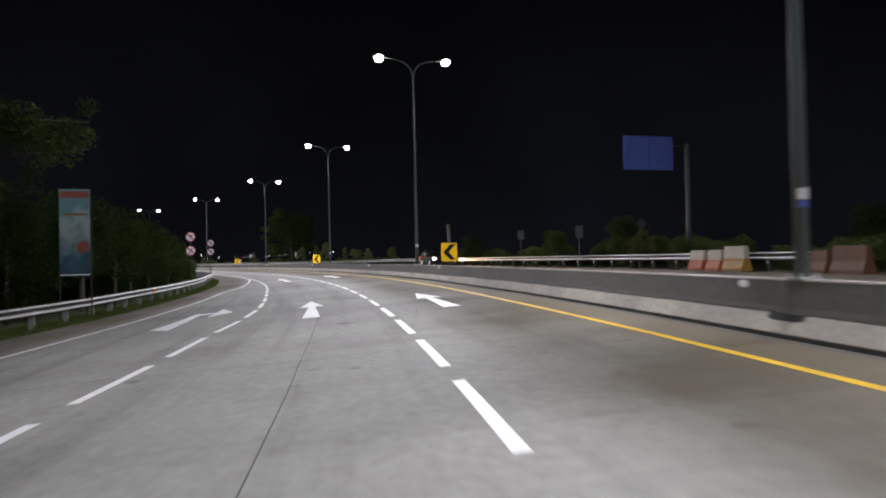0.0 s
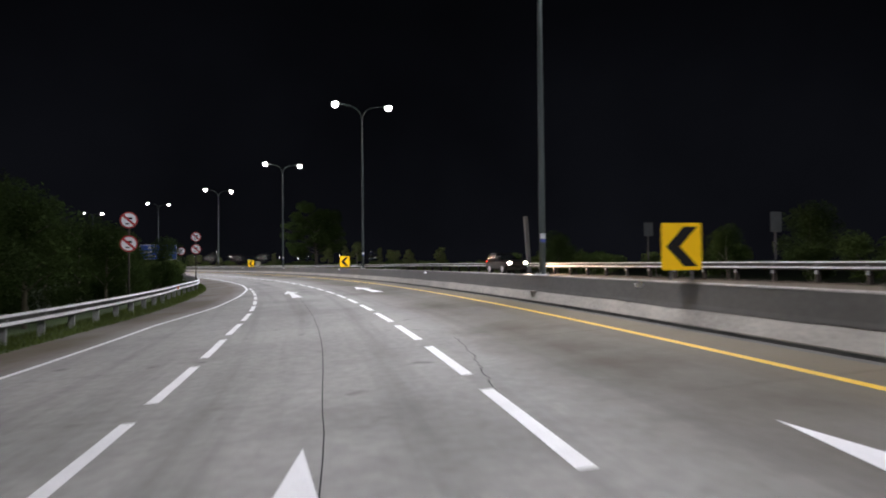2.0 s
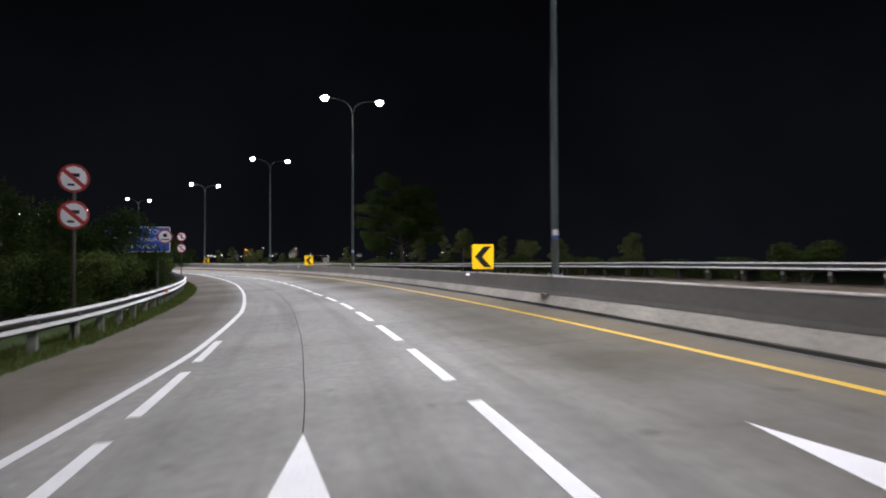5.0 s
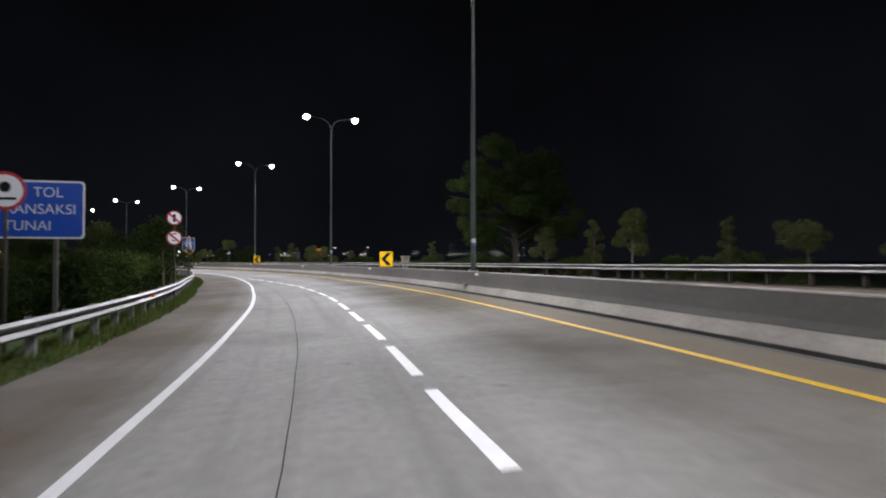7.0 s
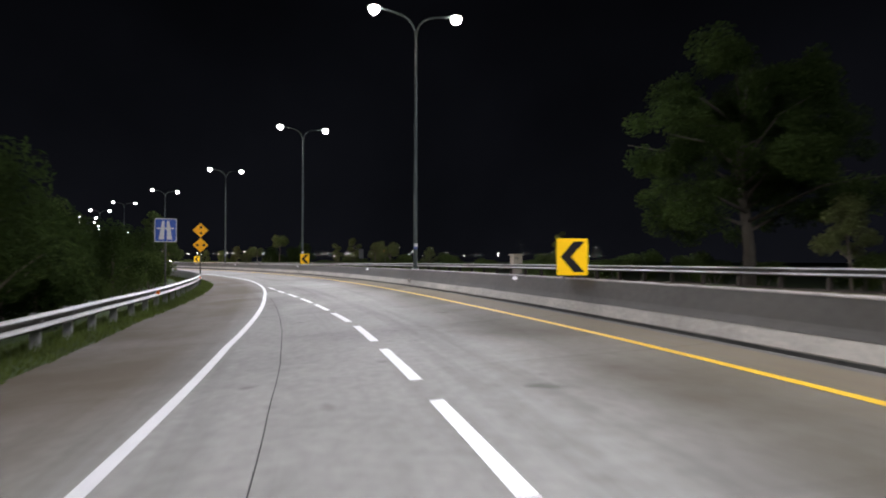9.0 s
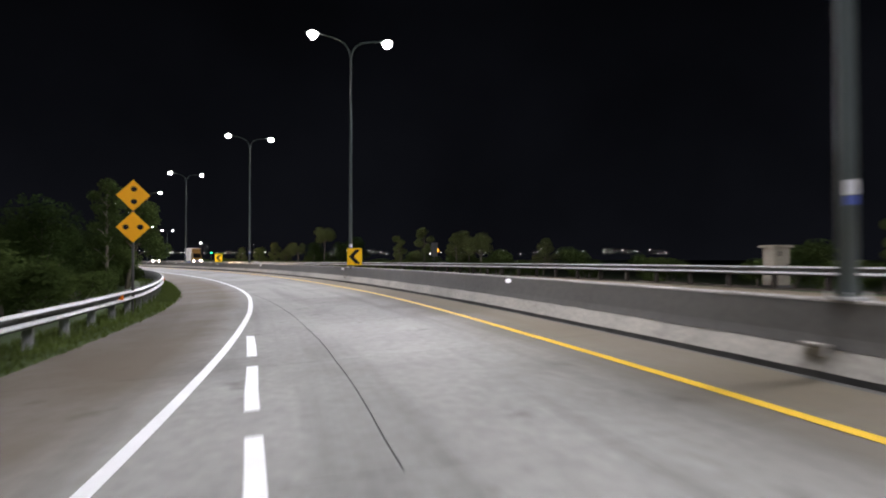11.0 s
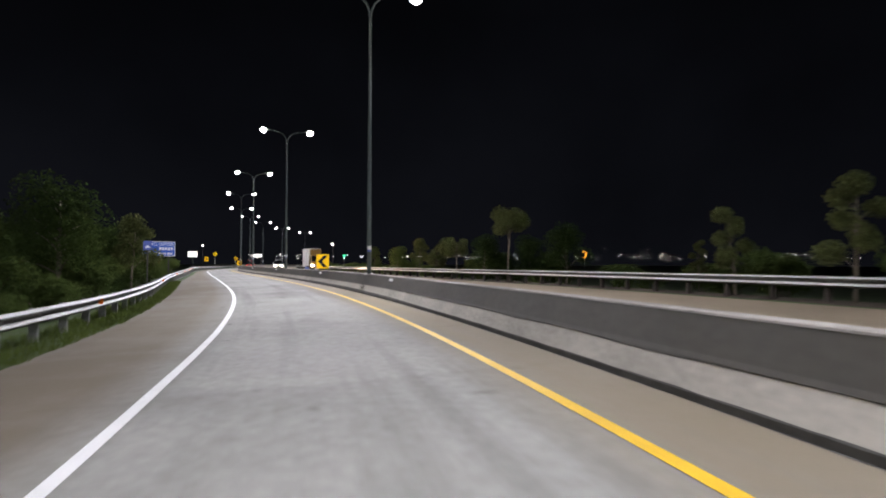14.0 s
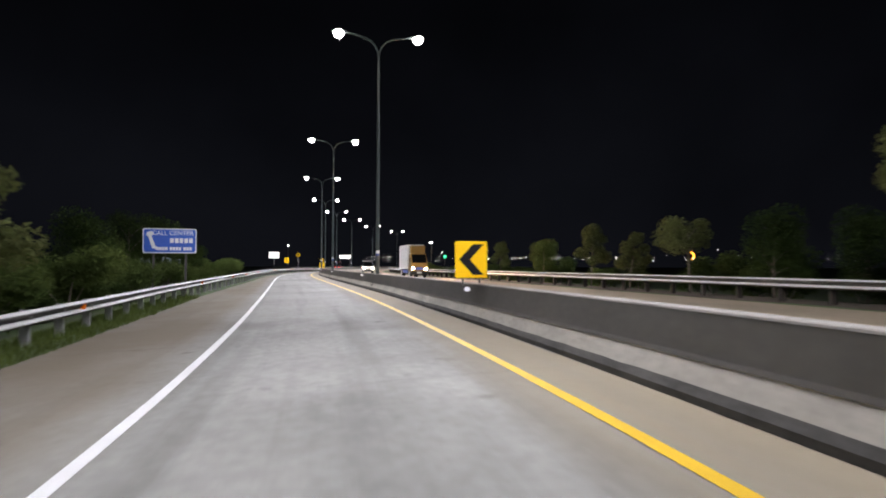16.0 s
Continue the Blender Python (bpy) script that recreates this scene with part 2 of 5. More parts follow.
def road_concrete():
    """Concrete with streaks along the lanes, darker wheel tracks, and dusty margins coloured dim and warm as unlit by
    headlights.
    """
    m = material("road_concrete_slab", (0.342, 0.334, 0.31), 0.82, vary=0.34, scale=0.28, fine=7, bump=0.3, random=0.22, gloss=0.15)
    nt = m.node_tree
    b = nt.nodes["Principled BSDF"]
    base = b.inputs["Base Color"].links[0].from_socket

    def node(kind, **sockets):
        n = nt.nodes.new(kind)
        for k, v in sockets.items():
            n.inputs[k].default_value = v
        return n

    def mapped(value, lo, hi, a=0.0, c=1.0):
        n = node("ShaderNodeMapRange")
        for k, v in (("From Min", lo), ("From Max", hi), ("To Min", a), ("To Max", c)):
            n.inputs[k].default_value = v
        nt.links.new(value, n.inputs["Value"])
        return n.outputs["Result"]

    def times(a, c):
        n = nt.nodes.new("ShaderNodeMath")
        n.operation = "MULTIPLY"
        for k, v in ((0, a), (1, c)):
            if isinstance(v, float):
                n.inputs[k].default_value = v
            else:
                nt.links.new(v, n.inputs[k])
        return n.outputs[0]

    def blend(colour, over, factor):
        n = nt.nodes.new("ShaderNodeMix")
        n.data_type = "RGBA"
        nt.links.new(colour, n.inputs["A"])
        if isinstance(over, tuple):
            n.inputs["B"].default_value = (*over, 1)
        else:
            nt.links.new(over, n.inputs["B"])
        nt.links.new(factor, n.inputs["Factor"])
        return n.outputs["Result"]

    along = nt.nodes.new("ShaderNodeUVMap")
    along.uv_map = "along"
    stretch = node("ShaderNodeMapping", Scale=(0.06, 1.6, 1.0))
    nt.links.new(along.outputs["UV"], stretch.inputs["Vector"])
    streak = node("ShaderNodeTexNoise", Scale=1.0, Detail=4.0)
    nt.links.new(stretch.outputs["Vector"], streak.inputs["Vector"])
    cloud = node("ShaderNodeTexNoise", Scale=0.22, Detail=5.0, Roughness=0.6)
    nt.links.new(along.outputs["UV"], cloud.inputs["Vector"])
    spots = node("ShaderNodeTexNoise", Scale=1.3, Detail=2.0)
    nt.links.new(along.outputs["UV"], spots.inputs["Vector"])
    colour = blend(base, (0.13, 0.125, 0.115), times(mapped(streak.outputs["Fac"], 0.50, 0.72), 0.45))
    colour = blend(colour, (0.12, 0.115, 0.105), times(mapped(cloud.outputs["Fac"], 0.52, 0.72), 0.50))
    colour = blend(colour, (0.06, 0.055, 0.05), times(mapped(spots.outputs["Fac"], 0.68, 0.76), 0.55))
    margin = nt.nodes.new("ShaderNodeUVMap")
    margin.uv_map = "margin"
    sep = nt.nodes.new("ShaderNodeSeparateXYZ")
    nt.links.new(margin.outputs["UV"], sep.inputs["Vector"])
    # margins: dust, plus the dim warm tone past the headlights put into the colour
    dust_unlit_left = times(mapped(sep.outputs["X"], 0.1, -0.9), mapped(cloud.outputs["Fac"], 0.25, 0.6, 0.45, 0.95))
    dust_unlit_right = times(mapped(sep.outputs["Y"], -1.9, -0.9), mapped(streak.outputs["Fac"], 0.3, 0.7, 0.5, 0.95))
    # the lane beside the median is coloured duller and browner, as outside the headlight beam
    where = nt.nodes.new("ShaderNodeSeparateXYZ")
    nt.links.new(along.outputs["UV"], where.inputs["Vector"])
    start = mapped(where.outputs["X"], 95.0, 150.0, 4.3, 2.1)
    shift = nt.nodes.new("ShaderNodeMath")
    shift.operation = "ADD"
    nt.links.new(where.outputs["Y"], shift.inputs[0])
    nt.links.new(start, shift.inputs[1])
    dull = times(mapped(shift.outputs[0], 0.0, 1.5), mapped(cloud.outputs["Fac"], 0.3, 0.65, 0.5, 0.95))
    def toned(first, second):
        """A colour that changes along the road, from the early stretch dimmed as unlit to the sandy late one."""
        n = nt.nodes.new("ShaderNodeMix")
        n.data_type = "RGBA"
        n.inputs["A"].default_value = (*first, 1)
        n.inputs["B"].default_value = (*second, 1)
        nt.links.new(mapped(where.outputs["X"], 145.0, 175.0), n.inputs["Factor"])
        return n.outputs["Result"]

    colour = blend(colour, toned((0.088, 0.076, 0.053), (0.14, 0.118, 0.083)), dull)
    colour = blend(colour, toned((0.145, 0.118, 0.084), (0.205, 0.168, 0.12)), dust_unlit_left)
    colour = blend(colour, toned((0.155, 0.128, 0.088), (0.27, 0.225, 0.155)), dust_unlit_right)
    nt.links.new(colour, b.inputs["Base Color"])
    return m


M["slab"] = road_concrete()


def far_concrete():
    """Concrete that is dark at first and grows paler further on."""
    m = material("far_road_concrete", (0.30, 0.24, 0.165), 0.8, vary=0.25, scale=0.3, fine=8, bump=0.2)
    nt = m.node_tree
    b = nt.nodes["Principled BSDF"]
    along = nt.nodes.new("ShaderNodeUVMap")
    along.uv_map = "along"
    sep = nt.nodes.new("ShaderNodeSeparateXYZ")
    nt.links.new(along.outputs["UV"], sep.inputs["Vector"])
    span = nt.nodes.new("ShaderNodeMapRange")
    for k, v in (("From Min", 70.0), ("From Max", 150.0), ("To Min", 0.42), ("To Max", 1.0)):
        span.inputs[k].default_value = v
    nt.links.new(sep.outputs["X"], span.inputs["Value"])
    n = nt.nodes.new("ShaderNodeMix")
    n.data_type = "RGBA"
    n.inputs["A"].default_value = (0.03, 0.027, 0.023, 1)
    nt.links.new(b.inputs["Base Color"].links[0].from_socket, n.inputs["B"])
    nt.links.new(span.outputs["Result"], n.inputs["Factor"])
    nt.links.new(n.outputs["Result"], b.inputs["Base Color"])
    return m


def banner_print():
    """A faded photograph on vinyl: pale haze above, dark teal and navy shapes below."""
    m = material("printed_vinyl", (0.3, 0.4, 0.42), 0.5)
    nt = m.node_tree
    b = nt.nodes["Principled BSDF"]
    tc = nt.nodes.new("ShaderNodeTexCoord")
    sep = nt.nodes.new("ShaderNodeSeparateXYZ")
    nt.links.new(tc.outputs["Object"], sep.inputs["Vector"])
    no = nt.nodes.new("ShaderNodeTexNoise")
    no.inputs["Scale"].default_value = 1.9
    no.inputs["Detail"].default_value = 4
    nt.links.new(tc.outputs["Object"], no.inputs["Vector"])
    mad = nt.nodes.new("ShaderNodeMath")
    mad.operation = "MULTIPLY_ADD"
    mad.inputs[1].default_value = 2.6
    nt.links.new(no.outputs["Fac"], mad.inputs[0])
    nt.links.new(sep.outputs["Z"], mad.inputs[2])
    span = nt.nodes.new("ShaderNodeMapRange")
    span.inputs["From Min"].default_value = 2.9
    span.inputs["From Max"].default_value = 6.0
    nt.links.new(mad.outputs[0], span.inputs["Value"])
    ramp = nt.nodes.new("ShaderNodeValToRGB")
    stops = ramp.color_ramp.elements
    stops[0].position, stops[0].color = 0.0, (0.015, 0.04, 0.07, 1)
    stops[1].position, stops[1].color = 1.0, (0.16, 0.28, 0.30, 1)
    for at_, c in ((0.22, (0.03, 0.10, 0.14, 1)), (0.42, (0.20, 0.27, 0.29, 1)), (0.6, (0.36, 0.44, 0.45, 1)), (0.8, (0.12, 0.28, 0.31, 1))):
        stops.new(at_).color = c
    nt.links.new(span.outputs["Result"], ramp.inputs["Fac"])
    nt.links.new(ramp.outputs["Color"], b.inputs["Base Color"])
    return m


M["far_road"] = far_concrete()
M["banner"] = banner_print()



def leafy(m):
    nt = m.node_tree
    b = nt.nodes["Principled BSDF"]
    tr = nt.nodes.new("ShaderNodeBsdfTranslucent")
    nt.links.new(b.inputs["Base Color"].links[0].from_socket, tr.inputs["Color"])
    mix = nt.nodes.new("ShaderNodeMixShader")
    mix.inputs["Fac"].default_value = 0.42
    nt.links.new(b.outputs["BSDF"], mix.inputs[1])
    nt.links.new(tr.outputs["BSDF"], mix.inputs[2])
    nt.links.new(mix.outputs["Shader"], nt.nodes["Material Output"].inputs["Surface"])


for name in ("leaf", "leaf_pale", "leaf_dark", "blade"):
    leafy(M[name])

# ================= mesh helpers =================


def mesh_object(name, verts, faces, mat, parent=None, label="", smooth=False):
    me = bpy.data.meshes.new(name)
    me.from_pydata([tuple(v) for v in verts], [], faces)
    me.materials.append(mat)
    if smooth:
        me.polygons.foreach_set("use_smooth", [True] * len(me.polygons))
    ob = new(name, me)
    if parent:
        ob.parent = parent
    if label:
        tagged(ob, label)
    return ob


def part(name, bm, mat, parent=None, label="", smooth=False):
    bmesh.ops.recalc_face_normals(bm, faces=bm.faces)
    me = bpy.data.meshes.new(name)
    bm.to_mesh(me)
    bm.free()
    me.materials.append(mat)
    if smooth:
        me.polygons.foreach_set("use_smooth", [True] * len(me.polygons))
    ob = new(name, me)
    if parent:
        ob.parent = parent
    if label:
        tagged(ob, label)
    return ob


def again(ob, parent, m=None):
    """One more object on the same mesh."""
    c = new(ob.name.split(".")[0], ob.data)
    c.parent = parent
    if m is not None:
        c.matrix_basis = m
    return c


def thing(name, m, label, category, group="", kind=""):
    e = new(name)
    e.empty_display_size = 0.2
    e.matrix_basis = m
    return tagged(e, label, category, group, kind)


def box(bm, x0, x1, y0, y1, z0, z1, bevel=0.0):
    r = bmesh.ops.create_cube(bm, size=1.0)
    for v in r["verts"]:
        v.co = Vector(((x0 + x1) / 2 + v.co.x * (x1 - x0), (y0 + y1) / 2 + v.co.y * (y1 - y0), (z0 + z1) / 2 + v.co.z * (z1 - z0)))
    if bevel:
        es = list({e for v in r["verts"] for e in v.link_edges})
        bmesh.ops.bevel(bm, geom=es, offset=bevel, segments=2, affect="EDGES")


def boxed(name, x0, x1, y0, y1, z0, z1, mat, parent, bevel=0.0, label=""):
    bm = bmesh.new()
    box(bm, x0, x1, y0, y1, z0, z1, bevel)
    return part(name, bm, mat, parent, label)


def tube(bm, path, radii, n=10, cap=True):
    """A round tube through the points of path."""
    rings = []
    path = [Vector(p) for p in path]
    for i, p in enumerate(path):
        d = (path[min(i + 1, len(path) - 1)] - path[max(i - 1, 0)]).normalized()
        a = Vector((0, 1, 0)) if abs(d.y) < 0.9 else Vector((1, 0, 0))
        e1 = d.cross(a).normalized()
        e2 = d.cross(e1)
        r = radii[i] if hasattr(radii, "__len__") else radii
        rings.append([bm.verts.new(p + r * (math.cos(k * 2 * math.pi / n) * e1 + math.sin(k * 2 * math.pi / n) * e2)) for k in range(n)])
    for a, b in zip(rings, rings[1:]):
        for k in range(n):
            bm.faces.new((a[k], a[(k + 1) % n], b[(k + 1) % n], b[k]))
    if cap:
        bm.faces.new(rings[0])
        bm.faces.new(rings[-1])


def disc(bm, cx, cz, r, y0, y1, n=40, sx=1.0):
    """A round plate, facing along y."""
    f = [bm.verts.new((cx + sx * r * math.cos(k * 2 * math.pi / n), y0, cz + r * math.sin(k * 2 * math.pi / n))) for k in range(n)]
    b = [bm.verts.new((v.co.x, y1, v.co.z)) for v in f]
    bm.faces.new(f)
    bm.faces.new(b)
    for k in range(n):
        bm.faces.new((f[k], f[(k + 1) % n], b[(k + 1) % n], b[k]))


def plate(bm, outline, y0, y1):
    """A flat plate from an outline of (x, z), between y0 and y1."""
    f = [bm.verts.new((x, y0, z)) for x, z in outline]
    b = [bm.verts.new((x, y1, z)) for x, z in outline]
    bm.faces.new(f)
    bm.faces.new(b)
    for k in range(len(f)):
        j = (k + 1) % len(f)
        bm.faces.new((f[k], f[j], b[j], b[k]))


def rounded(w, h, r, n=5):
    pts = []
    for cx, cz, a0 in ((w / 2 - r, h / 2 - r, 0), (-w / 2 + r, h / 2 - r, 90), (-w / 2 + r, -h / 2 + r, 180), (w / 2 - r, -h / 2 + r, 270)):
        for k in range(n + 1):
            a = radians(a0 + 90 * k / n)
            pts.append((cx + r * math.cos(a), cz + r * math.sin(a)))
    return pts


def moved(pts, dx, dz):
    return [(x + dx, z + dz) for x, z in pts]


def words(name, text, size, x, z, y, mat, parent, align="CENTER", label=""):
    """Raised lettering on a sign's face, turned into a mesh."""
    cu = bpy.data.curves.new(name, "FONT")
    cu.body, cu.size, cu.align_x, cu.align_y, cu.extrude = text, size, align, "CENTER", 0.002
    tmp = bpy.data.objects.new(name, cu)
    scene.collection.objects.link(tmp)
    me = bpy.data.meshes.new_from_object(tmp.evaluated_get(bpy.context.evaluated_depsgraph_get()))
    bpy.data.objects.remove(tmp)
    me.materials.clear()
    me.materials.append(mat)
    ob = new(name, me)
    ob.parent = parent
    ob.matrix_basis = pose(x, y, z, 90, 0, 0)
    if label:
        tagged(ob, label)
    return ob


def ribbon(name, s0, s1, inner, outer, mat, parent, z=0.0, step=1.0, thick=0.0, label="", nu=1, height=gz):
    """A strip of ground between two offsets, which may vary along the road."""
    n = max(1, int(round((s1 - s0) / step)))
    verts, faces, around = [], [], []
    for i in range(n + 1):
        s = s0 + (s1 - s0) * i / n
        a = inner(s) if callable(inner) else inner
        b = outer(s) if callable(outer) else outer
        for j in range(nu + 1):
            u = a + (b - a) * j / nu
            x, y = xy(s, u)
            verts.append((x, y, height(s, u) + z))
            around.append((s, u, u - lerp(s, LEFT_LINE)))
    w = nu + 1
    for i in range(n):
        for j in range(nu):
            faces.append((i * w + j, i * w + j + 1, (i + 1) * w + j + 1, (i + 1) * w + j))
    if thick:
        k = len(verts)
        verts += [(x, y, zz - thick) for x, y, zz in verts]
        around += around
        for i in range(n):
            for j in (0, nu):
                a, b = i * w + j, (i + 1) * w + j
                faces.append((a, b, b + k, a + k) if j == 0 else (b, a, a + k, b + k))
        for j in range(nu):
            a, b = j, j + 1
            faces.append((b, a, a + k, b + k))
            a, b = n * w + j, n * w + j + 1
            faces.append((a, b, b + k, a + k))
    ob = mesh_object(name, verts, faces, mat, parent, label)
    for title, pick in (("along", lambda c: (c[0], c[1])), ("margin", lambda c: (c[2], c[1]))):
        layer = ob.data.uv_layers.new(name=title)
        for loop in ob.data.loops:
            layer.data[loop.index].uv = pick(around[loop.vertex_index])
    return ob


# ================= ground, road, markings =================


def land(s, u):
    """Verge and open land on both sides, below the paving where that lies."""
    e, f = lerp(s, EDGE), FAR_EDGE
    if u < e:
        d = e - u
        return gz(s, e) + 0.02 - 0.05 * min(d, 3) - 0.06 * min(max(d - 3, 0), 12)
    if u > f:
        d = u - f
        return gz(s, f) - 0.02 - 0.02 * min(d, 3) - 0.05 * min(max(d - 3, 0), 18)
    return gz(s, u) - 0.16


def make_ground():
    cols = [-130, -80, -50, -36, -28, -22, -18, -14, -10, -6, -3, -1.5, -0.7, 0.0]
    verts, faces = [], []
    rows = list(np.arange(-80, 561, 4.0))
    for s in rows:
        e = lerp(s, EDGE)
        line = [e + c for c in cols] + [e + 0.3, -0.2, FAR_EDGE - 0.1, FAR_EDGE + 0.01] + [FAR_EDGE + 1 + c for c in (0.5, 3, 7, 14, 22, 35, 60, 110)]
        for k, u in enumerate(line):
            x, y = xy(s, u)
            bumpy = 0.06 * noise.noise((x * 0.4, y * 0.4, 0)) if (u < e - 0.6 or u > FAR_EDGE + 1.2) else 0
            verts.append((x, y, land(s, u) + bumpy))
    w = len(cols) + 12
    for i in range(len(rows) - 1):
        for j in range(w - 1):
            faces.append((i * w + j, i * w + j + 1, (i + 1) * w + j + 1, (i + 1) * w + j))
    k = len(verts)
    for r in (0, 200, 600, 2500):
        for a in range(48):
            verts.append((-60 + r * math.cos(a * math.pi / 24), 120 + r * math.sin(a * math.pi / 24), -2.6))
    for i in range(3):
        for a in range(48):
            b = (a + 1) % 48
            faces.append((k + i * 48 + a, k + (i + 1) * 48 + a, k + (i + 1) * 48 + b, k + i * 48 + b))
    tagged(mesh_object("ground", verts, faces, M["grass"]), "dark grassy land beside the road at night", "ground", kind="structure")


make_ground()

road = ribbon("road", -78, 558, lambda s: lerp(s, EDGE), -0.1, M["base"], None, z=-0.012, step=2.0, nu=4)
tagged(road, "pale grey concrete carriageway with painted lanes", "road", kind="structure")
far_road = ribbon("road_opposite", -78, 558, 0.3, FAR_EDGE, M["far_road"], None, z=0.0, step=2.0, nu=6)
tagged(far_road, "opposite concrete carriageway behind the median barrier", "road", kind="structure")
verge = ribbon("verge_opposite", -78, 558, FAR_EDGE, FAR_EDGE + 4.5, M["earth"], None, z=0.03, step=4.0, nu=4, height=land)
tagged(verge, "bare brown earth strip under the far guard rail", "ground", kind="structure")
ribbon("edge_line", -78, 558, 1.3, 1.45, M["white"], far_road, z=0.005, step=2.0)
# strip on the paving coloured as the shade along the barrier's foot
ribbon("gutter", -78, 558, lambda s: -0.25 - max(0.004, lerp(s, [(-80, 0.14), (110, 0.14), (138, 0.03), (165, 0.012), (560, 0.012)]) + 0.03 * noise.noise((s * 0.3, 3.0, 0)) + 0.015 * noise.noise((s * 1.7, 7.0, 0))), -0.24, M["gutter"], road, z=0.004, step=0.4)
ribbon("yellow_line", -40, 540, lambda s: lerp(s, YELLOW) - 0.065, lambda s: lerp(s, YELLOW) + 0.065, M["yellow"], road, z=0.005, step=1.0)
ribbon("edge_line", -40, 540, lambda s: lerp(s, LEFT_LINE) - 0.07, lambda s: lerp(s, LEFT_LINE) + 0.07, M["white"], road, z=0.006, step=1.0)
for k in range(-12, 14):
    s = 11.96 + 3.80 * k
    ribbon("lane_dash", s, s + 2.83, lambda t: lerp(t, LINE_A) - 0.075, lambda t: lerp(t, LINE_A) + 0.075, M["white"], road, z=0.005, step=1.0)
for s in [11.85 + 3.79 * k for k in range(-12, 9)] + [45.93 + 3.976 * k for k in range(8)] + [77.74 + 3.742 * k for k in range(6)] + [100.37, 104.35] + [108.2 + 3.82 * k for k in range(7)]:
    ribbon("lane_dash", s, s + 2.83, lambda t: lerp(t, LINE_B) - 0.075, lambda t: lerp(t, LINE_B) + 0.075, M["white"], road, z=0.005, step=1.0)


def arrow(s, u, length, drift=0.0):
    """A painted lane arrow whose tail is at (s, u): the shaft narrows to a wide flat-based head."""
    verts, faces = [], []

    def put(v, du):
        verts.append(at(s + v * length, u + drift * v + du, 0.005))
        return len(verts) - 1
    n, neck = 8, 0.57
    pairs = []
    for i in range(n + 1):
        v = neck * i / n
        w = 0.235 - 0.125 * v / neck
        pairs.append((put(v, -w), put(v, w)))
    for a, b in zip(pairs, pairs[1:]):
        faces.append((a[0], a[1], b[1], b[0]))
    l, r, t = put(neck, -0.385), put(neck, 0.385), put(1.0, 0)
    faces.append((l, pairs[-1][0], t))
    faces.append((pairs[-1][0], pairs[-1][1], t))
    faces.append((pairs[-1][1], r, t))
    return mesh_object("lane_arrow", verts, faces, M["white"], road)


arrow(17.45, -6.57, 7.05, 0.05)
arrow(16.85, -2.88, 6.9, 0.13)
arrow(48.95, -6.30, 7.2, 0.02)
arrow(48.5, -2.76, 6.5, -0.02)
# an arrow that turns to the right-hand lane
mesh_object("lane_arrow", [at(s, u, 0.005) for s, u in ((18.1, -10.70), (17.5, -10.14), (19.8, -10.5), (19.6, -10.11), (22.25, -10.06), (23.0, -10.32), (22.87, -9.72), (22.36, -9.66), (21.1, -9.70), (24.55, -9.60), (22.5, -9.06))],
            [(0, 1, 3, 2), (2, 3, 4, 5), (5, 4, 7, 6), (8, 10, 9)], M["white"], road)



def crack(points, width):
    """A thin dark crack that wanders between the points (s, u)."""
    rng = random.Random(int(points[0][0] * 10))
    line = []
    for (s0, u0), (s1, u1) in zip(points, points[1:]):
        n = max(2, int(math.hypot(s1 - s0, u1 - u0) / 0.18))
        for i in range(n):
            line.append((s0 + (s1 - s0) * i / n, u0 + (u1 - u0) * i / n + rng.uniform(-0.03, 0.03)))
    line.append(points[-1])
    verts = []
    for k, (s, u) in enumerate(line):
        w = width * rng.uniform(0.4, 1.2) * min(1.0, 0.3 + 0.3 * k, 0.3 + 0.3 * (len(line) - 1 - k))
        verts += [at(s, u - w / 2, 0.004), at(s, u + w / 2, 0.004)]
    mesh_object("crack", verts, [(2 * i, 2 * i + 1, 2 * i + 3, 2 * i + 2) for i in range(len(line) - 1)], M["base"], road)


crack([(31.2, -3.85), (30.5, -3.95), (28.8, -4.12), (26.7, -4.41), (25.9, -4.5)], 0.016)
crack([(17.8, -3.72), (17.3, -3.79), (16.1, -3.95), (15.2, -4.08), (14.4, -4.3)], 0.014)

# ================= median barrier =================


def swept(name, s0, s1, profile, mat, parent, step=2.0, label=""):
    """A profile of (u, z) drawn along the median."""
    n = int(round((s1 - s0) / step))
    verts, faces = [], []
    m = len(profile)
    for i in range(n + 1):
        s = s0 + (s1 - s0) * i / n
        for u, z in profile:
            x, y = xy(s, u)
            verts.append((x, y, z + (crest(s) if z > 0.7 else 0.0)))
    for i in range(n):
        for j in range(m - 1):
            a, b = i * m + j, i * m + j + 1
            faces.append((a, b, b + m, a + m))
    return mesh_object(name, verts, faces, mat, parent, label)


BU = 0.12          # the barrier's own axis


def crest(s):
    """How far the barrier's upper part stands above its first height."""
    return lerp(s, [(-80, 0.0), (135, 0.0), (150, 0.015), (174, 0.02), (187, 0.045), (560, 0.045)])


barrier = thing("median_barrier", Matrix(), "concrete median barrier with dark face and pale toe", "barrier", kind="structure")
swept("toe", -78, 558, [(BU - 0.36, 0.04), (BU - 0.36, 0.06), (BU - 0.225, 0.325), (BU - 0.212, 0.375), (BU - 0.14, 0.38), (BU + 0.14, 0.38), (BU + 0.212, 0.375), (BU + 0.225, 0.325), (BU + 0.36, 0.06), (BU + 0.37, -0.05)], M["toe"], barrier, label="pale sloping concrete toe")


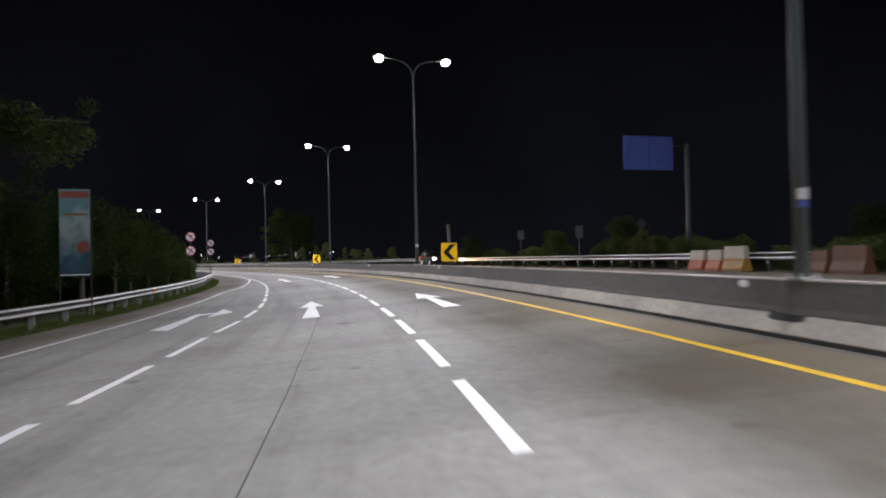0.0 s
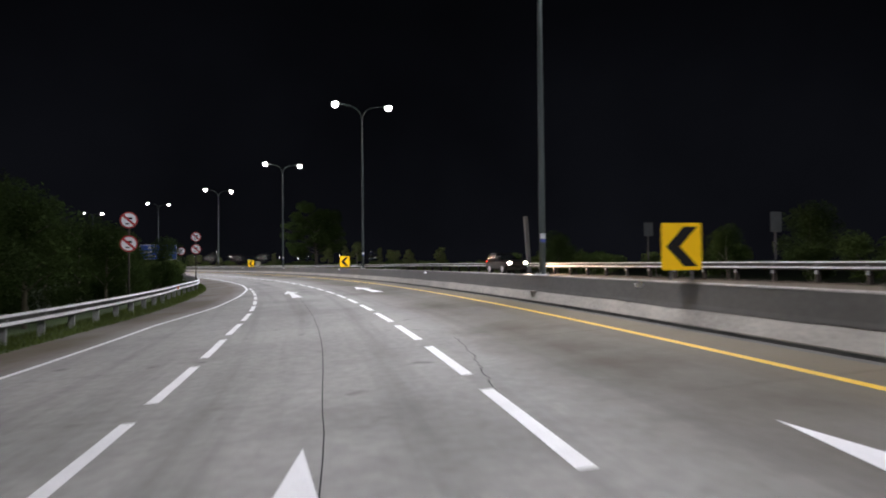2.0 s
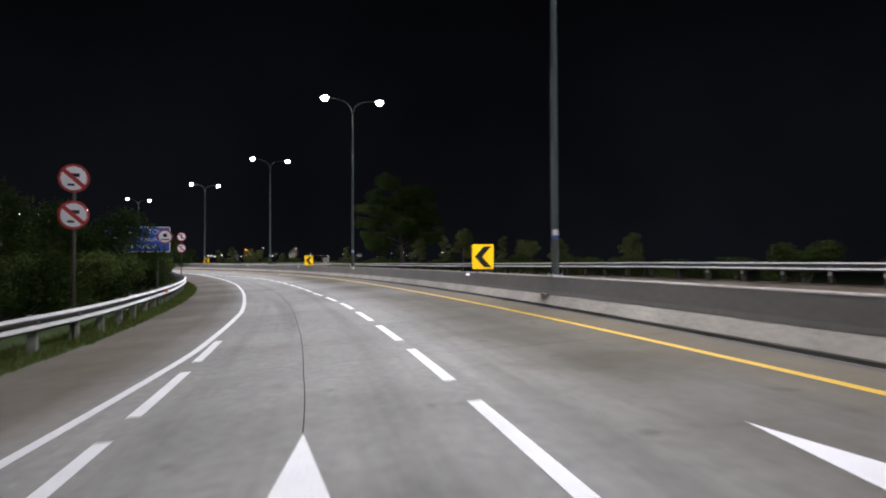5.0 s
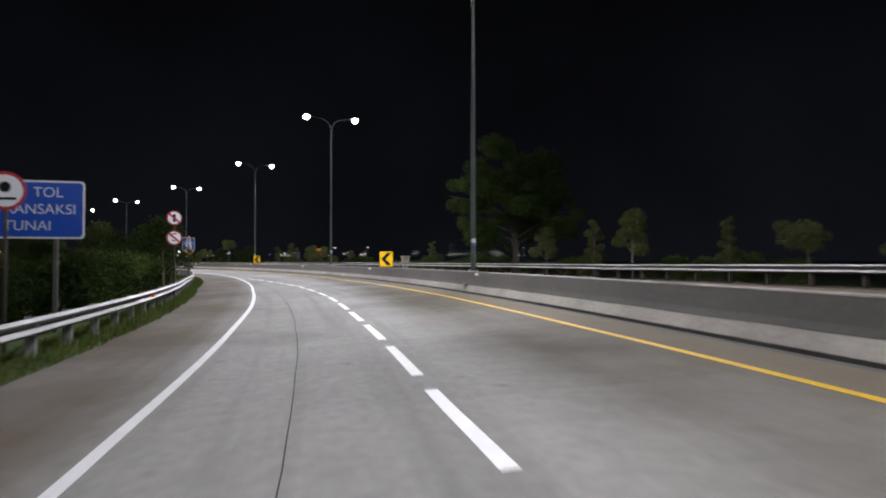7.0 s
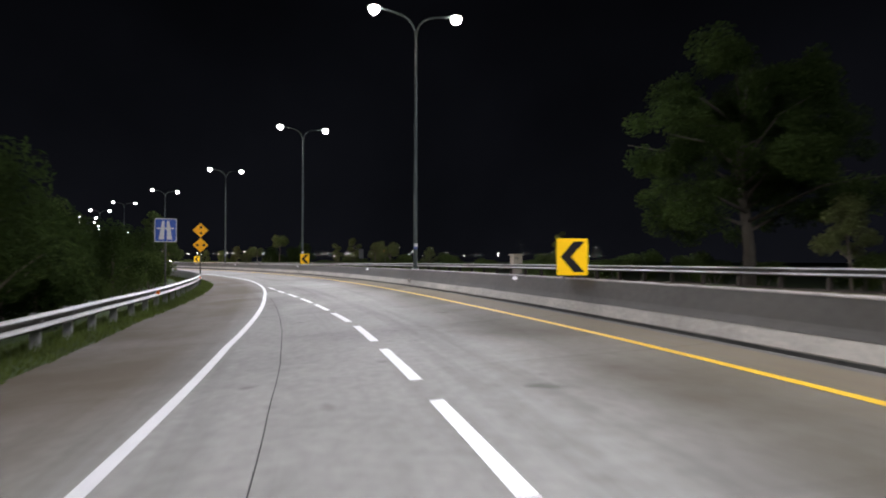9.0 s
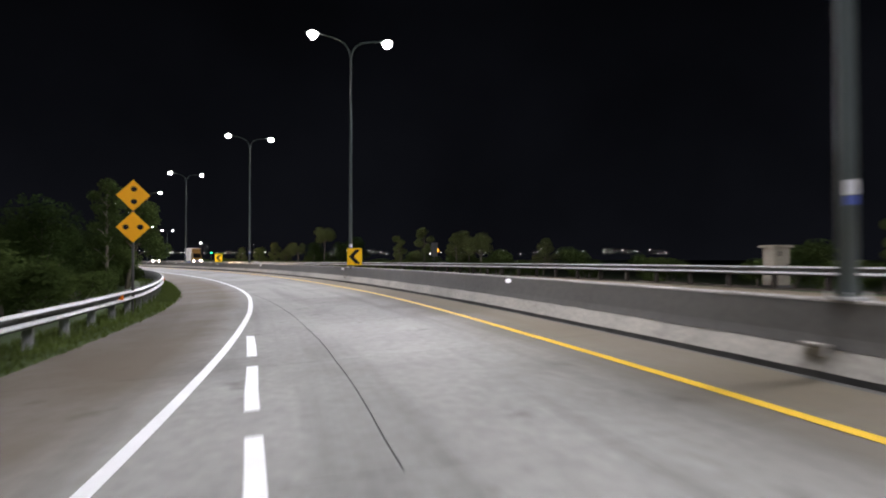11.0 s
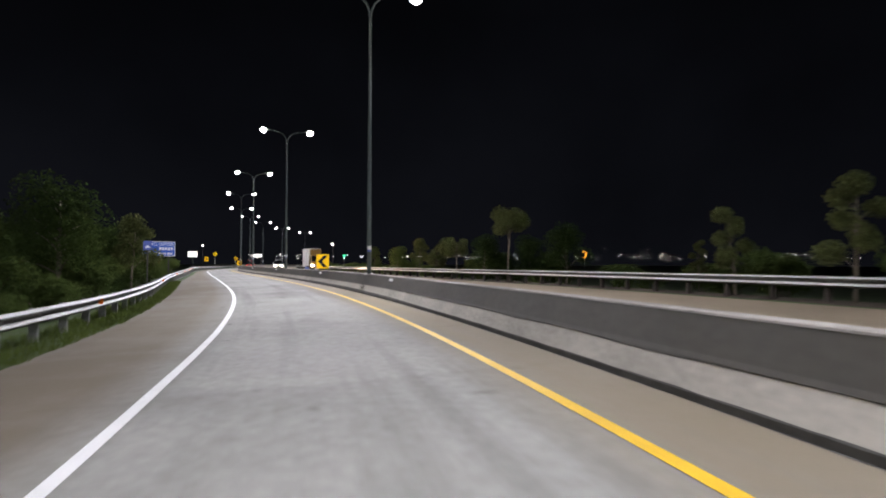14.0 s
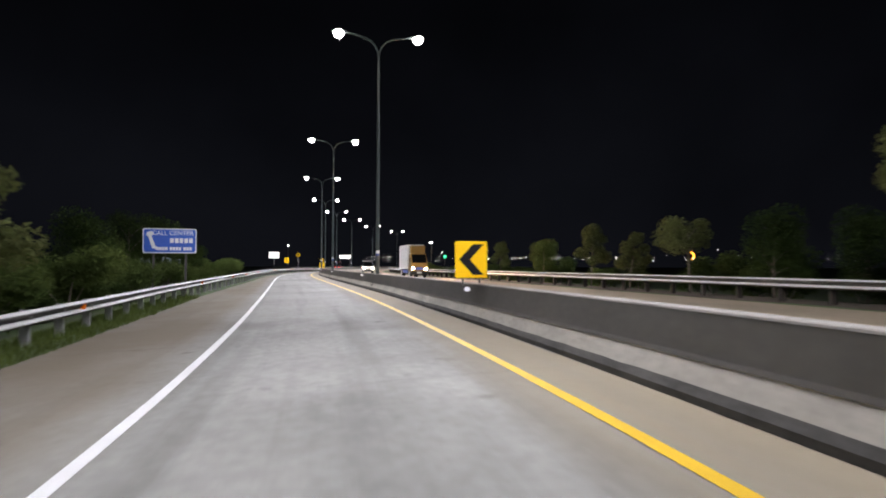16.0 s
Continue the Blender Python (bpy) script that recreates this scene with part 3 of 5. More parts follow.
def toe_foot():
    """The foot of the toe, coloured dark as in shade; the dark edge runs higher where the paving has been raised."""
    verts, faces = [], []
    n = int((558 + 78) / 0.4)
    for i in range(n + 1):
        s = -78 + 0.4 * i
        top = lerp(s, [(-80, 0.045), (125, 0.045), (145, 0.07), (172, 0.075), (187, 0.135), (560, 0.135)]) + 0.03 * noise.noise((s * 0.13, 21.0, 0)) + 0.012 * noise.noise((s * 1.9, 25.0, 0))
        out = 0.364 - max(0.0, top - 0.06) * 0.51
        for u, z in ((BU - 0.372, -0.05), (BU - 0.366, min(top, 0.058)), (BU - out, top + 0.001), (BU - out + 0.012, top)):
            x, y = xy(s, u)
            verts.append((x, y, z))
    for i in range(n):
        for j in range(3):
            k = i * 4 + j
            faces.append((k, k + 1, k + 5, k + 4))
    mesh_object("toe_foot", verts, faces, M["gutter"], barrier, "foot coloured dark as in shade")


toe_foot()


def wall_face():
    """The dark upper face, with an uneven lower edge where it meets the pale toe."""
    verts, faces = [], []
    n = int((558 + 78) / 0.5)
    for i in range(n + 1):
        s = -78 + 0.5 * i
        lows = []
        for side in (-1, 1):
            z = lerp(s, [(-80, 0.315), (60, 0.305), (90, 0.275), (120, 0.265), (150, 0.325), (167, 0.325), (178, 0.36), (187, 0.38), (560, 0.38)]) + 0.022 * noise.noise((s * 0.45, side * 5.0, 0)) + 0.012 * noise.noise((s * 1.7, side * 9.0, 0))
            lows.append((0.2285 - (z - 0.325) * 0.257 if z > 0.325 else 0.231 + (0.325 - z) * 0.51, z))
        prof = [(BU - lows[0][0], lows[0][1]), (BU - 0.229, 0.345), (BU - 0.2115, 0.395), (BU - 0.123, 0.735), (BU + 0.123, 0.735), (BU + 0.2115, 0.395), (BU + 0.229, 0.345), (BU + lows[1][0], lows[1][1])]
        for u, z in prof:
            x, y = xy(s, u)
            verts.append((x, y, z + (crest(s) if z > 0.7 else 0.0)))
    for i in range(n):
        for j in range(7):
            k = i * 8 + j
            faces.append((k, k + 1, k + 9, k + 8))
    mesh_object("wall_face", verts, faces, M["wall"], barrier, "dark grey upper face")


wall_face()
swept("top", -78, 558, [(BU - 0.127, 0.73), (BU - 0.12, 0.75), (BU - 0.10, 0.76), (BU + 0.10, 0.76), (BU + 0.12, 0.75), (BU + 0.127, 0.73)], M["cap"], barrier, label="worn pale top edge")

# ================= street lamps =================


def make_lamp():
    e = thing("street_lamp", Matrix(), "tall grey twin-arm street lamp, lit, on the median barrier", "street lamp", "street lamps on the median")
    bm = bmesh.new()
    tube(bm, [(0, 0, 0.75), (0, 0, 2.5), (0, 0, 7), (0, 0, 11.75)], [0.094, 0.088, 0.07, 0.05], 14)
    part("pole", bm, M["pole"], e, smooth=True)
    bm = bmesh.new()
    box(bm, -0.15, 0.15, -0.16, 0.16, 0.758, 0.79, 0.006)
    part("base_plate", bm, M["post"], e)
    for sx, sy in ((-1, -1), (-1, 1), (1, -1), (1, 1)):
        bm = bmesh.new()
        tube(bm, [(sx * 0.12, sy * 0.12, 0.785), (sx * 0.12, sy * 0.12, 0.84)], 0.018, 6)
        part("bolt", bm, M["post"], e)
    for z0, z1, mat, lb in ((1.80, 1.95, "sign_white", "white sticker"), (1.70, 1.79, "sign_back", "blue sticker")):
        bm = bmesh.new()
        arc = [radians(a) for a in range(-150, -29, 15)]
        grid = [[bm.verts.new((r * math.cos(a), r * math.sin(a), z)) for a in arc] for r, z in ((0.0935, z0), (0.0935, z1), (0.0900, z1), (0.0900, z0))]
        for lo, hi in zip(grid, grid[1:] + grid[:1]):
            for k in range(len(arc) - 1):
                bm.faces.new((lo[k], lo[k + 1], hi[k + 1], hi[k]))
        for k in (0, -1):
            bm.faces.new([row[k] for row in grid])
        part("sticker", bm, M[mat], e, lb)
    for sx in (-1, 1):
        bm = bmesh.new()
        pts = [(0.02, 11.6), (0.06, 11.85), (0.17, 12.10), (0.36, 12.32), (0.65, 12.47), (1.0, 12.56), (1.45, 12.62), (1.7, 12.64)]
        tube(bm, [(sx * a, 0, z) for a, z in pts], [0.045, 0.043, 0.042, 0.04, 0.038, 0.036, 0.034, 0.032], 10)
        part("arm", bm, M["pole"], e, smooth=True)
        bm = bmesh.new()
        r = bmesh.ops.create_uvsphere(bm, u_segments=16, v_segments=8, radius=1)
        for v in r["verts"]:
            v.co = Vector((sx * 1.95 + v.co.x * 0.42, v.co.y * 0.17, 12.66 + (v.co.z * 0.11 if v.co.z > 0 else v.co.z * 0.02)))
        housing = part("housing", bm, M["pole"], e, smooth=True)
        bm = bmesh.new()
        r = bmesh.ops.create_uvsphere(bm, u_segments=16, v_segments=8, radius=1)
        for v in r["verts"]:
            v.co = Vector((sx * 1.98 + v.co.x * 0.26, v.co.y * 0.26, 12.62 + (v.co.z * 0.13 if v.co.z > 0 else v.co.z * 0.27)))
        part("lens", bm, M["lens"], housing, "glowing white lens", smooth=True)
    return e


lamp = make_lamp()
LAMPS = [7.5, 36.6, 65.95, 96.2, 125.95, 154.0, 184.0, 214.1, 241.7, 267.3, 295.5, 319.6, 342.6, 369.7, 398.0]
light = bpy.data.lights.new("street_light", "SPOT")
light.energy, light.color, light.shadow_soft_size = LAMP_WATTS, LAMP_COLOUR, 0.35
light.spot_size, light.spot_blend = radians(122), 1.0
far_light = light.copy()
far_light.energy = 1.35 * LAMP_WATTS
for k, s in enumerate([-23.0] + LAMPS):
    m = stand(s, 0.08, level=0.0)
    if k == 0:
        lamp.matrix_basis = m
    else:
        copy_thing(lamp, m)
    if s < 380:
        for sx in (-1, 1):
            x, y = xy(s, sx * 1.98)
            # each head throws its light forwards and backwards along the road
            for way in (-1, 1):
                lo = new("street_light", light if sx < 0 else far_light)
                lo.matrix_basis = pose(x, y, 12.36, 0, 0, math.degrees(heading(s))) @ pose(0, 0, 0, 0, 26 if sx < 0 else -17, 0) @ pose(0, 0, 0, 42 * way, 0, 0)

# cable box on the barrier's toe at each lamp
cable = thing("cable_box", Matrix(), "small pale concrete cable box on the barrier toe", "cable box", "cable boxes by the lamps")
boxed("body", -0.06, 0.12, -0.12, 0.12, 0.06, 0.15, M["toe"], cable, 0.012)
boxed("lid", -0.085, 0.13, -0.15, 0.15, 0.151, 0.19, M["toe"], cable, 0.008, "pale lid")
for k, s in enumerate(LAMPS[1:12]):
    m = stand(s + 0.15, -0.15, level=0.13)
    if k == 0:
        cable.matrix_basis = m
    else:
        copy_thing(cable, m)

# dark slot in the toe below the first lamp
_v = []
for s in (7.2, 7.3, 7.55, 7.8, 7.9):
    for z in ((0.24, 0.31) if s in (7.2, 7.9) else (0.215, 0.32)):
        x, y = xy(s, BU - 0.225 - (0.325 - z) * 0.51 - 0.004)
        _v.append((x, y, z))
slot = thing("drain_slot", Matrix(), "dark drain slot in the pale barrier toe", "drain")
mesh_object("opening", _v, [(2 * i, 2 * i + 1, 2 * i + 3, 2 * i + 2) for i in range(4)], M["base"], slot)

# ================= guard rails =================
WAVE = [(0.0, 0.0), (0.05, 0.025), (0.09, 0.055), (0.09, 0.08), (0.045, 0.11), (0.0, 0.13), (0.0, 0.185), (0.045, 0.205), (0.09, 0.235), (0.09, 0.26), (0.05, 0.29), (0.0, 0.315)]


def guard_rail(name, label, offset, side, s0, s1, ground, postmat, spacermat, spacer_low=0.44):
    """side: +1 when the beam faces to the right. Beams of 4 m, posts every 2 m."""
    e = thing(name, Matrix(), label, "guard rail", kind="structure")
    post = None
    s = s0
    while s < s1:
        t1 = min(s + 4.0, s1)
        verts, faces = [], []
        for i in range(3):
            t = s + (t1 + 0.15 - s) * i / 2
            for d, z in WAVE:
                u = offset(t) + side * (d + 0.10)
                x, y = xy(t, u)
                verts.append((x, y, ground(t, offset(t)) + 0.42 + z))
        m = len(WAVE)
        for i in range(2):
            for j in range(m - 1):
                a = i * m + j
                faces.append((a, a + 1, a + 1 + m, a + m))
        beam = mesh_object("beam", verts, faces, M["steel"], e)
        # shade in the trough and on downward faces is put in as darker steel
        beam.data.materials.append(M["steel_shaded"])
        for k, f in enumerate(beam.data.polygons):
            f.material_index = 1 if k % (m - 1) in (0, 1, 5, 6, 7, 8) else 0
        for t in (s + 0.6, s + 2.6):
            if t > s1:
                continue
            x, y = xy(t, offset(t))
            m4 = pose(x, y, ground(t, offset(t)), 0, 0, math.degrees(heading(t)))
            if post is None:
                bm = bmesh.new()
                box(bm, -0.08, 0.08, -0.05, -0.035, -0.3, 0.74)
                box(bm, -0.085, -0.06, -0.05, 0.05, -0.3, 0.74)
                box(bm, 0.06, 0.085, -0.05, 0.05, -0.3, 0.74)
                post = part("post", bm, M[postmat], e)
                post.matrix_basis = m4
                bm = bmesh.new()
                box(bm, -0.03, 0.03, -0.06, 0.06, spacer_low, 0.72)
                spacer = part("spacer", bm, M[spacermat], e)
                spacer.matrix_basis = m4 @ pose(side * 0.085, 0, 0)
            else:
                again(post, e, m4)
                again(spacer, e, m4 @ pose(side * 0.085, 0, 0))
        s += 4.0
    return e


guard_rail("guard_rail_near", "galvanised W-beam guard rail on the grass verge", lambda s: lerp(s, RAIL), 1, -36, 420, lambda s, u: land(s, u), "post_grey", "post_grey")
# spacers reach low and pale as lit post tops, dark posts as unlit
guard_rail("guard_rail_far", "galvanised W-beam guard rail with pale spacers beyond the opposite road", lambda s: FAR_RAIL, -1, 20, 76, lambda s, u: land(s, u) + 0.06, "post_unlit", "post_grey", 0.27)
guard_rail("guard_rail_far", "galvanised W-beam guard rail on unlit dark posts beyond the opposite road", lambda s: FAR_RAIL, -1, 76, 420, lambda s, u: land(s, u) + 0.06, "post_unlit", "post_unlit")


def reflectors():
    r = thing("rail_reflector", Matrix(), "small amber reflector bracketed on the guard rail", "reflector", "amber reflectors on the guard rail")
    boxed("bracket", -0.01, 0.03, -0.02, 0.02, -0.02, 0.02, M["post"], r)
    bm = bmesh.new()
    box(bm, -0.075, 0.075, -0.03, -0.015, -0.06, 0.09, 0.012)
    part("face", bm, M["amber"], r, "amber face")
    first = True
    for s in (34.5, 57, 79, 97.5, 122, 141, 159.5, 177.6, 199.8, 218.8, 231.7, 240, 257, 282, 305):
        u = lerp(s, RAIL) + 0.14
        x, y = xy(s, u)
        m = pose(x, y, land(s, lerp(s, RAIL)) + 0.58, 0, 0, math.degrees(heading(s)))
        if first:
            r.matrix_basis, first = m, False
        else:
            copy_thing(r, m)
    w = thing("barrier_reflector", Matrix(), "round white reflector fixed to the barrier face", "reflector", "white reflectors on the barrier")
    bm = bmesh.new()
    disc(bm, 0, 0, 0.055, -0.02, 0.0, 20, 1.35)
    part("face", bm, M["clear"], w)
    boxed("bracket", -0.03, 0.10, 0.0, 0.02, -0.02, 0.02, M["post"], w)
    for k, s in enumerate([-12.5, 8.5, 31.0, 50.2, 73.0, 95.3, 114.0, 134.8, 155.0, 179.0, 196.8] + [219 + 21 * i for i in range(7)]):
        m = stand(s, -0.10, level=0.67)
        if k == 0:
            w.matrix_basis = m
        else:
            copy_thing(w, m)


reflectors()

# ================= signs =================


def chevron():
    e = thing("chevron_sign", Matrix(), "yellow chevron bend sign with black arrow on the barrier top", "road sign", "chevron signs on the barrier")
    w, h = 0.76, 0.86
    bm = bmesh.new()
    plate(bm, rounded(w, h, 0.04), 0.0, 0.004)
    part("panel", bm, M["sign_yellow"], e)
    bm = bmesh.new()
    plate(bm, [(-0.29, 0.0), (0.04, 0.36), (0.30, 0.36), (-0.03, 0.0), (0.30, -0.36), (0.04, -0.36)], -0.004, -0.001)
    part("arrow", bm, M["sign_black"], e, "black chevron arrow")
    for x in (-0.2, 0.2):
        bm = bmesh.new()
        box(bm, x - 0.02, x + 0.02, 0.006, 0.04, -0.62, 0.4)
        part("bracket", bm, M["post_dull"], e)
    return e


cv = chevron()
for k, (s, z, t) in enumerate(((29.8, 1.40, -6), (71.9, 1.30, -6), (110.8, 1.25, -5), (153.25, 1.31, -4), (197.2, 1.35, -3), (282.0, 1.27, 0))):
    m = stand(s, 0.1, level=z, turn=t)
    if k == 0:
        cv.matrix_basis = m
    else:
        copy_thing(cv, m)


def round_sign(s, u, low, gap, dia, upper, lower, label):
    g = land(s, u)
    e = thing("road_sign", stand(s, u, level=g), label, "road sign")
    top = low + (gap if upper else 0)
    bm = bmesh.new()
    tube(bm, [(0, 0.04, -0.3), (0, 0.04, top - g + dia * 0.45)], 0.035, 10)
    part("post", bm, M["post_unlit"], e, smooth=True)
    for z, mark in ((low - g, lower), (low + gap - g, upper)):
        if mark is None:
            continue
        bm = bmesh.new()
        disc(bm, 0, z, dia / 2, -0.006, 0.0)
        d = part("disc", bm, M["sign_red"], e, "red-rimmed round sign plate")
        bm = bmesh.new()
        disc(bm, 0, z, dia / 2 * 0.83, -0.010, -0.007)
        part("face", bm, M["sign_white"], d, "white face")
        q = dia * 0.36
        if mark in ("bars", "hook", "tall"):
            bm = bmesh.new()
            c, w = math.cos(radians(-42)), 0.045
            n = Vector((math.sin(radians(42)), 0, math.cos(radians(42)))) * w
            a, b = Vector((-q * 1.0, 0, q * 0.9)), Vector((q * 1.0, 0, -q * 0.9))
            plate(bm, [((a + n).x, z + (a + n).z), ((b + n).x, z + (b + n).z), ((b - n).x, z + (b - n).z), ((a - n).x, z + (a - n).z)], -0.016, -0.013)
            part("slash", bm, M["sign_red"], d, "red slash")
        if mark == "bars":
            bm = bmesh.new()
            box(bm, -0.10, 0.12, -0.0125, -0.011, z + 0.03, z + 0.11)
            box(bm, -0.12, 0.02, -0.0125, -0.011, z - 0.17, z - 0.12)
            part("mark", bm, M["sign_black"], d, "plain dark marks")
        if mark == "tall":
            bm = bmesh.new()
            plate(bm, moved(rounded(0.12, 0.36, 0.05), 0, z), -0.0125, -0.011)
            part("mark", bm, M["sign_black"], d, "plain dark mark")
        if mark == "hook":
            words("letter", "S", dia * 0.82, 0, z, -0.0115, M["sign_black"], d)
        if mark == "weight":
            bm = bmesh.new()
            box(bm, -0.19, 0.19, -0.0125, -0.011, z - 0.17, z - 0.12)
            disc(bm, 0.0, z + 0.07, 0.10, -0.0125, -0.011, 20)
            part("mark", bm, M["sign_black"], d, "plain dark marks")
    return e


round_sign(47.2, -12.82, 2.0, 0.92, 0.64, "bars", "bars", "pair of round red and white prohibition signs on one post")
round_sign(66.5, -11.2, 2.20, 0.82, 0.64, "bars", "bars", "pair of small round prohibition signs on one post")
round_sign(87.1, -11.65, 2.45, 0.0, 0.72, None, "weight", "single round red-rimmed limit sign in front of a blue board")
round_sign(105.93, -10.97, 2.21, 0.90, 0.66, "tall", "hook", "pair of round prohibition signs among the bushes")


def blue_board(s, u, bottom, w, h, lines, label, turn=0.0, border=0.05):
    g = land(s, u)
    e = thing("road_sign", stand(s, u, level=g, turn=turn), label, "road sign")
    z0 = bottom - g
    for x in (-w * 0.3, w * 0.3):
        bm = bmesh.new()
        box(bm, x - 0.05, x + 0.05, 0.03, 0.13, -0.3, z0 + h * 0.9)
        part("post", bm, M["post_dull"], e)
    bm = bmesh.new()
    plate(bm, moved(rounded(w, h, 0.1), 0, z0 + h / 2), 0.0, 0.02)
    p = part("panel", bm, M["sign_white"], e, "white-edged panel")
    bm = bmesh.new()
    plate(bm, moved(rounded(w - 2 * border, h - 2 * border, 0.08), 0, z0 + h / 2), -0.004, -0.001)
    part("face", bm, M["sign_blue"], p, "blue face")
    for text, size, x, z, al in lines:
        words("lettering", text, size, x, z0 + z, -0.006, M["sign_white"], p, al)
    return e, p, z0


def bars(parent, z0, items):
    for x0, x1, a, b in items:
        bm = bmesh.new()
        box(bm, x0, x1, -0.008, -0.005, z0 + a, z0 + b)
        part("lettering_bar", bm, M["sign_white"], parent)


e, p, z0 = blue_board(92.2, -13.35, 1.72, 3.4, 1.48, [("TOL", 0.36, 0.86, 1.17, "CENTER"), ("TRANSAKSI", 0.36, 0.58, 0.74, "CENTER"), ("TUNAI", 0.36, 0.40, 0.32, "CENTER")],
                      "blue toll notice board with white lettering on two posts")
bars(p, z0, ((-0.95, -0.25, 1.07, 1.27), (-1.3, -0.62, 0.64, 0.84), (-0.95, -0.25, 0.22, 0.42)))
e, p, z0 = blue_board(217.5, -10.0, 1.80, 2.52, 1.25, [("CALL CENTER", 0.31, 1.12, 1.01, "RIGHT")],
                      "blue call centre board with white lettering on two posts", turn=4)
bars(p, z0, [(0.01 + 0.225 * k, 0.18 + 0.225 * k, 0.52, 0.76) for k in range(5)] + [(x, x + 0.115, 0.15, 0.31) for x in (-0.64, -0.50, -0.36, -0.22, -0.0, 0.14, 0.28, 0.42, 0.64, 0.78, 0.92)])
bm = bmesh.new()
plate(bm, moved([(x * 0.85, z * 0.85) for x, z in [(-1.25, 1.25), (-1.0, 1.32), (-0.85, 1.18), (-1.0, 1.02), (-0.78, 0.42), (-0.62, 0.36), (-0.66, 0.25), (-0.95, 0.28), (-1.18, 0.98), (-1.30, 1.05)]], 0, z0), -0.008, -0.005)
part("emblem", bm, M["sign_white"], p, "plain white handset shape")

# motorway sign
g = land(126.0, -11.2)
e = thing("road_sign", stand(126.0, -10.53, level=g) @ Matrix.Diagonal((0.88, 1, 1, 1)), "square blue motorway sign with white road symbol", "road sign")
bm = bmesh.new()
tube(bm, [(0, 0.04, -0.3), (0, 0.04, 2.75 - g)], 0.035, 10)
part("post", bm, M["post_dull"], e, smooth=True)
zc = 2.39 - g
bm = bmesh.new()
plate(bm, moved(rounded(0.95, 0.96, 0.06), 0, zc), -0.006, 0.0)
p = part("panel", bm, M["sign_white"], e)
bm = bmesh.new()
plate(bm, moved(rounded(0.89, 0.90, 0.05), 0, zc), -0.010, -0.007)
part("face", bm, M["sign_blue"], p, "blue face")
for sx in (-1, 1):
    bm = bmesh.new()
    plate(bm, [(sx * 0.05, zc + 0.38), (sx * 0.15, zc + 0.38), (sx * 0.29, zc - 0.38), (sx * 0.06, zc - 0.38)], -0.014, -0.011)
    part("road_symbol", bm, M["sign_white"], p)
bm = bmesh.new()
box(bm, -0.36, 0.36, -0.018, -0.015, zc + 0.04, zc + 0.10)
part("bridge_symbol", bm, M["sign_white"], p)

# orange diamonds


def diamond_pair(s, u, low, gap, side, label):
    g = land(s, u)
    e = thing("warning_sign", stand(s, u, level=g), label, "road sign")
    bm = bmesh.new()
    tube(bm, [(0, 0.04, -0.3), (0, 0.04, low + gap - g + 0.3)], 0.04, 10)
    part("post", bm, M["post_dull"], e, smooth=True)
    d = side * 0.7071
    for k, z in enumerate((low - g, low + gap - g)):
        bm = bmesh.new()
        plate(bm, [(d, z), (0, z + d), (-d, z), (0, z - d)], -0.006, 0.0)
        p = part("panel", bm, M["sign_orange"], e, "orange diamond panel")
        for a in ((-0.20, 0), (0.20, 0)) if k == 0 else ((0.02, 0.19), (0.02, -0.19)):
            bm = bmesh.new()
            disc(bm, a[0], z + a[1], 0.08, -0.011, -0.008, 16, 1.1)
            part("mark", bm, M["sign_black"], p, "plain dark mark")


diamond_pair(142.6, -9.08, 2.15, 0.96, 0.67, "pair of orange diamond warning signs on one post")

# small blue triangle sign and far signs
g = land(193.1, -9.3)
e = thing("road_sign", stand(193.1, -9.3, level=g), "small blue square sign with white triangle", "road sign")
bm = bmesh.new()
tube(bm, [(0, 0.04, -0.3), (0, 0.04, 2.3 - g)], 0.03, 8)
part("post", bm, M["post_dull"], e, smooth=True)
bm = bmesh.new()
plate(bm, moved(rounded(0.38, 0.46, 0.05), 0, 2.10 - g), -0.006, 0)
p = part("panel", bm, M["sign_back"], e)
bm = bmesh.new()
plate(bm, [(-0.14, 1.98 - g), (0, 2.13 - g), (0.14, 1.98 - g)], -0.010, -0.007)
part("triangle", bm, M["sign_white"], p)
for s, u, z in ((344, -7.6, 2.6), (321, -8.2, 3.45)):
    g = land(s, u)
    e = thing("warning_sign", stand(s, u, level=g), "far yellow warning sign on a post beside the guard rail", "road sign")
    bm = bmesh.new()
    tube(bm, [(0, 0.04, -0.3), (0, 0.04, z - g)], 0.04, 8)
    part("post", bm, M["post"], e)
    bm = bmesh.new()
    d = 0.55
    plate(bm, [(d, z - g), (0, z - g + d), (-d, z - g), (0, z - g - d)], -0.006, 0)
    p = part("panel", bm, M["sign_yellow"], e)
    bm = bmesh.new()
    box(bm, -0.12, 0.12, -0.011, -0.008, z - g - 0.2, z - g + 0.2)
    part("mark", bm, M["sign_black"], p)

e = thing("chevron_sign", stand(303, -7.45, level=land(303, -7.45)), "small yellow bend sign with black arrow by the guard rail", "road sign")
g = 2.1 - land(303, -7.45)
bm = bmesh.new()
tube(bm, [(0, 0.04, -0.3), (0, 0.04, g + 0.3)], 0.03, 8)
part("post", bm, M["post_dull"], e)
bm = bmesh.new()
plate(bm, moved(rounded(0.8, 0.9, 0.04), 0, g), -0.006, 0.0)
p = part("panel", bm, M["sign_yellow"], e)
bm = bmesh.new()
plate(bm, moved([(0.29, 0.0), (-0.04, 0.36), (-0.30, 0.36), (0.03, 0.0), (-0.30, -0.36), (-0.04, -0.36)], 0, g), -0.011, -0.008)
part("arrow", bm, M["sign_black"], p, "black chevron arrow")

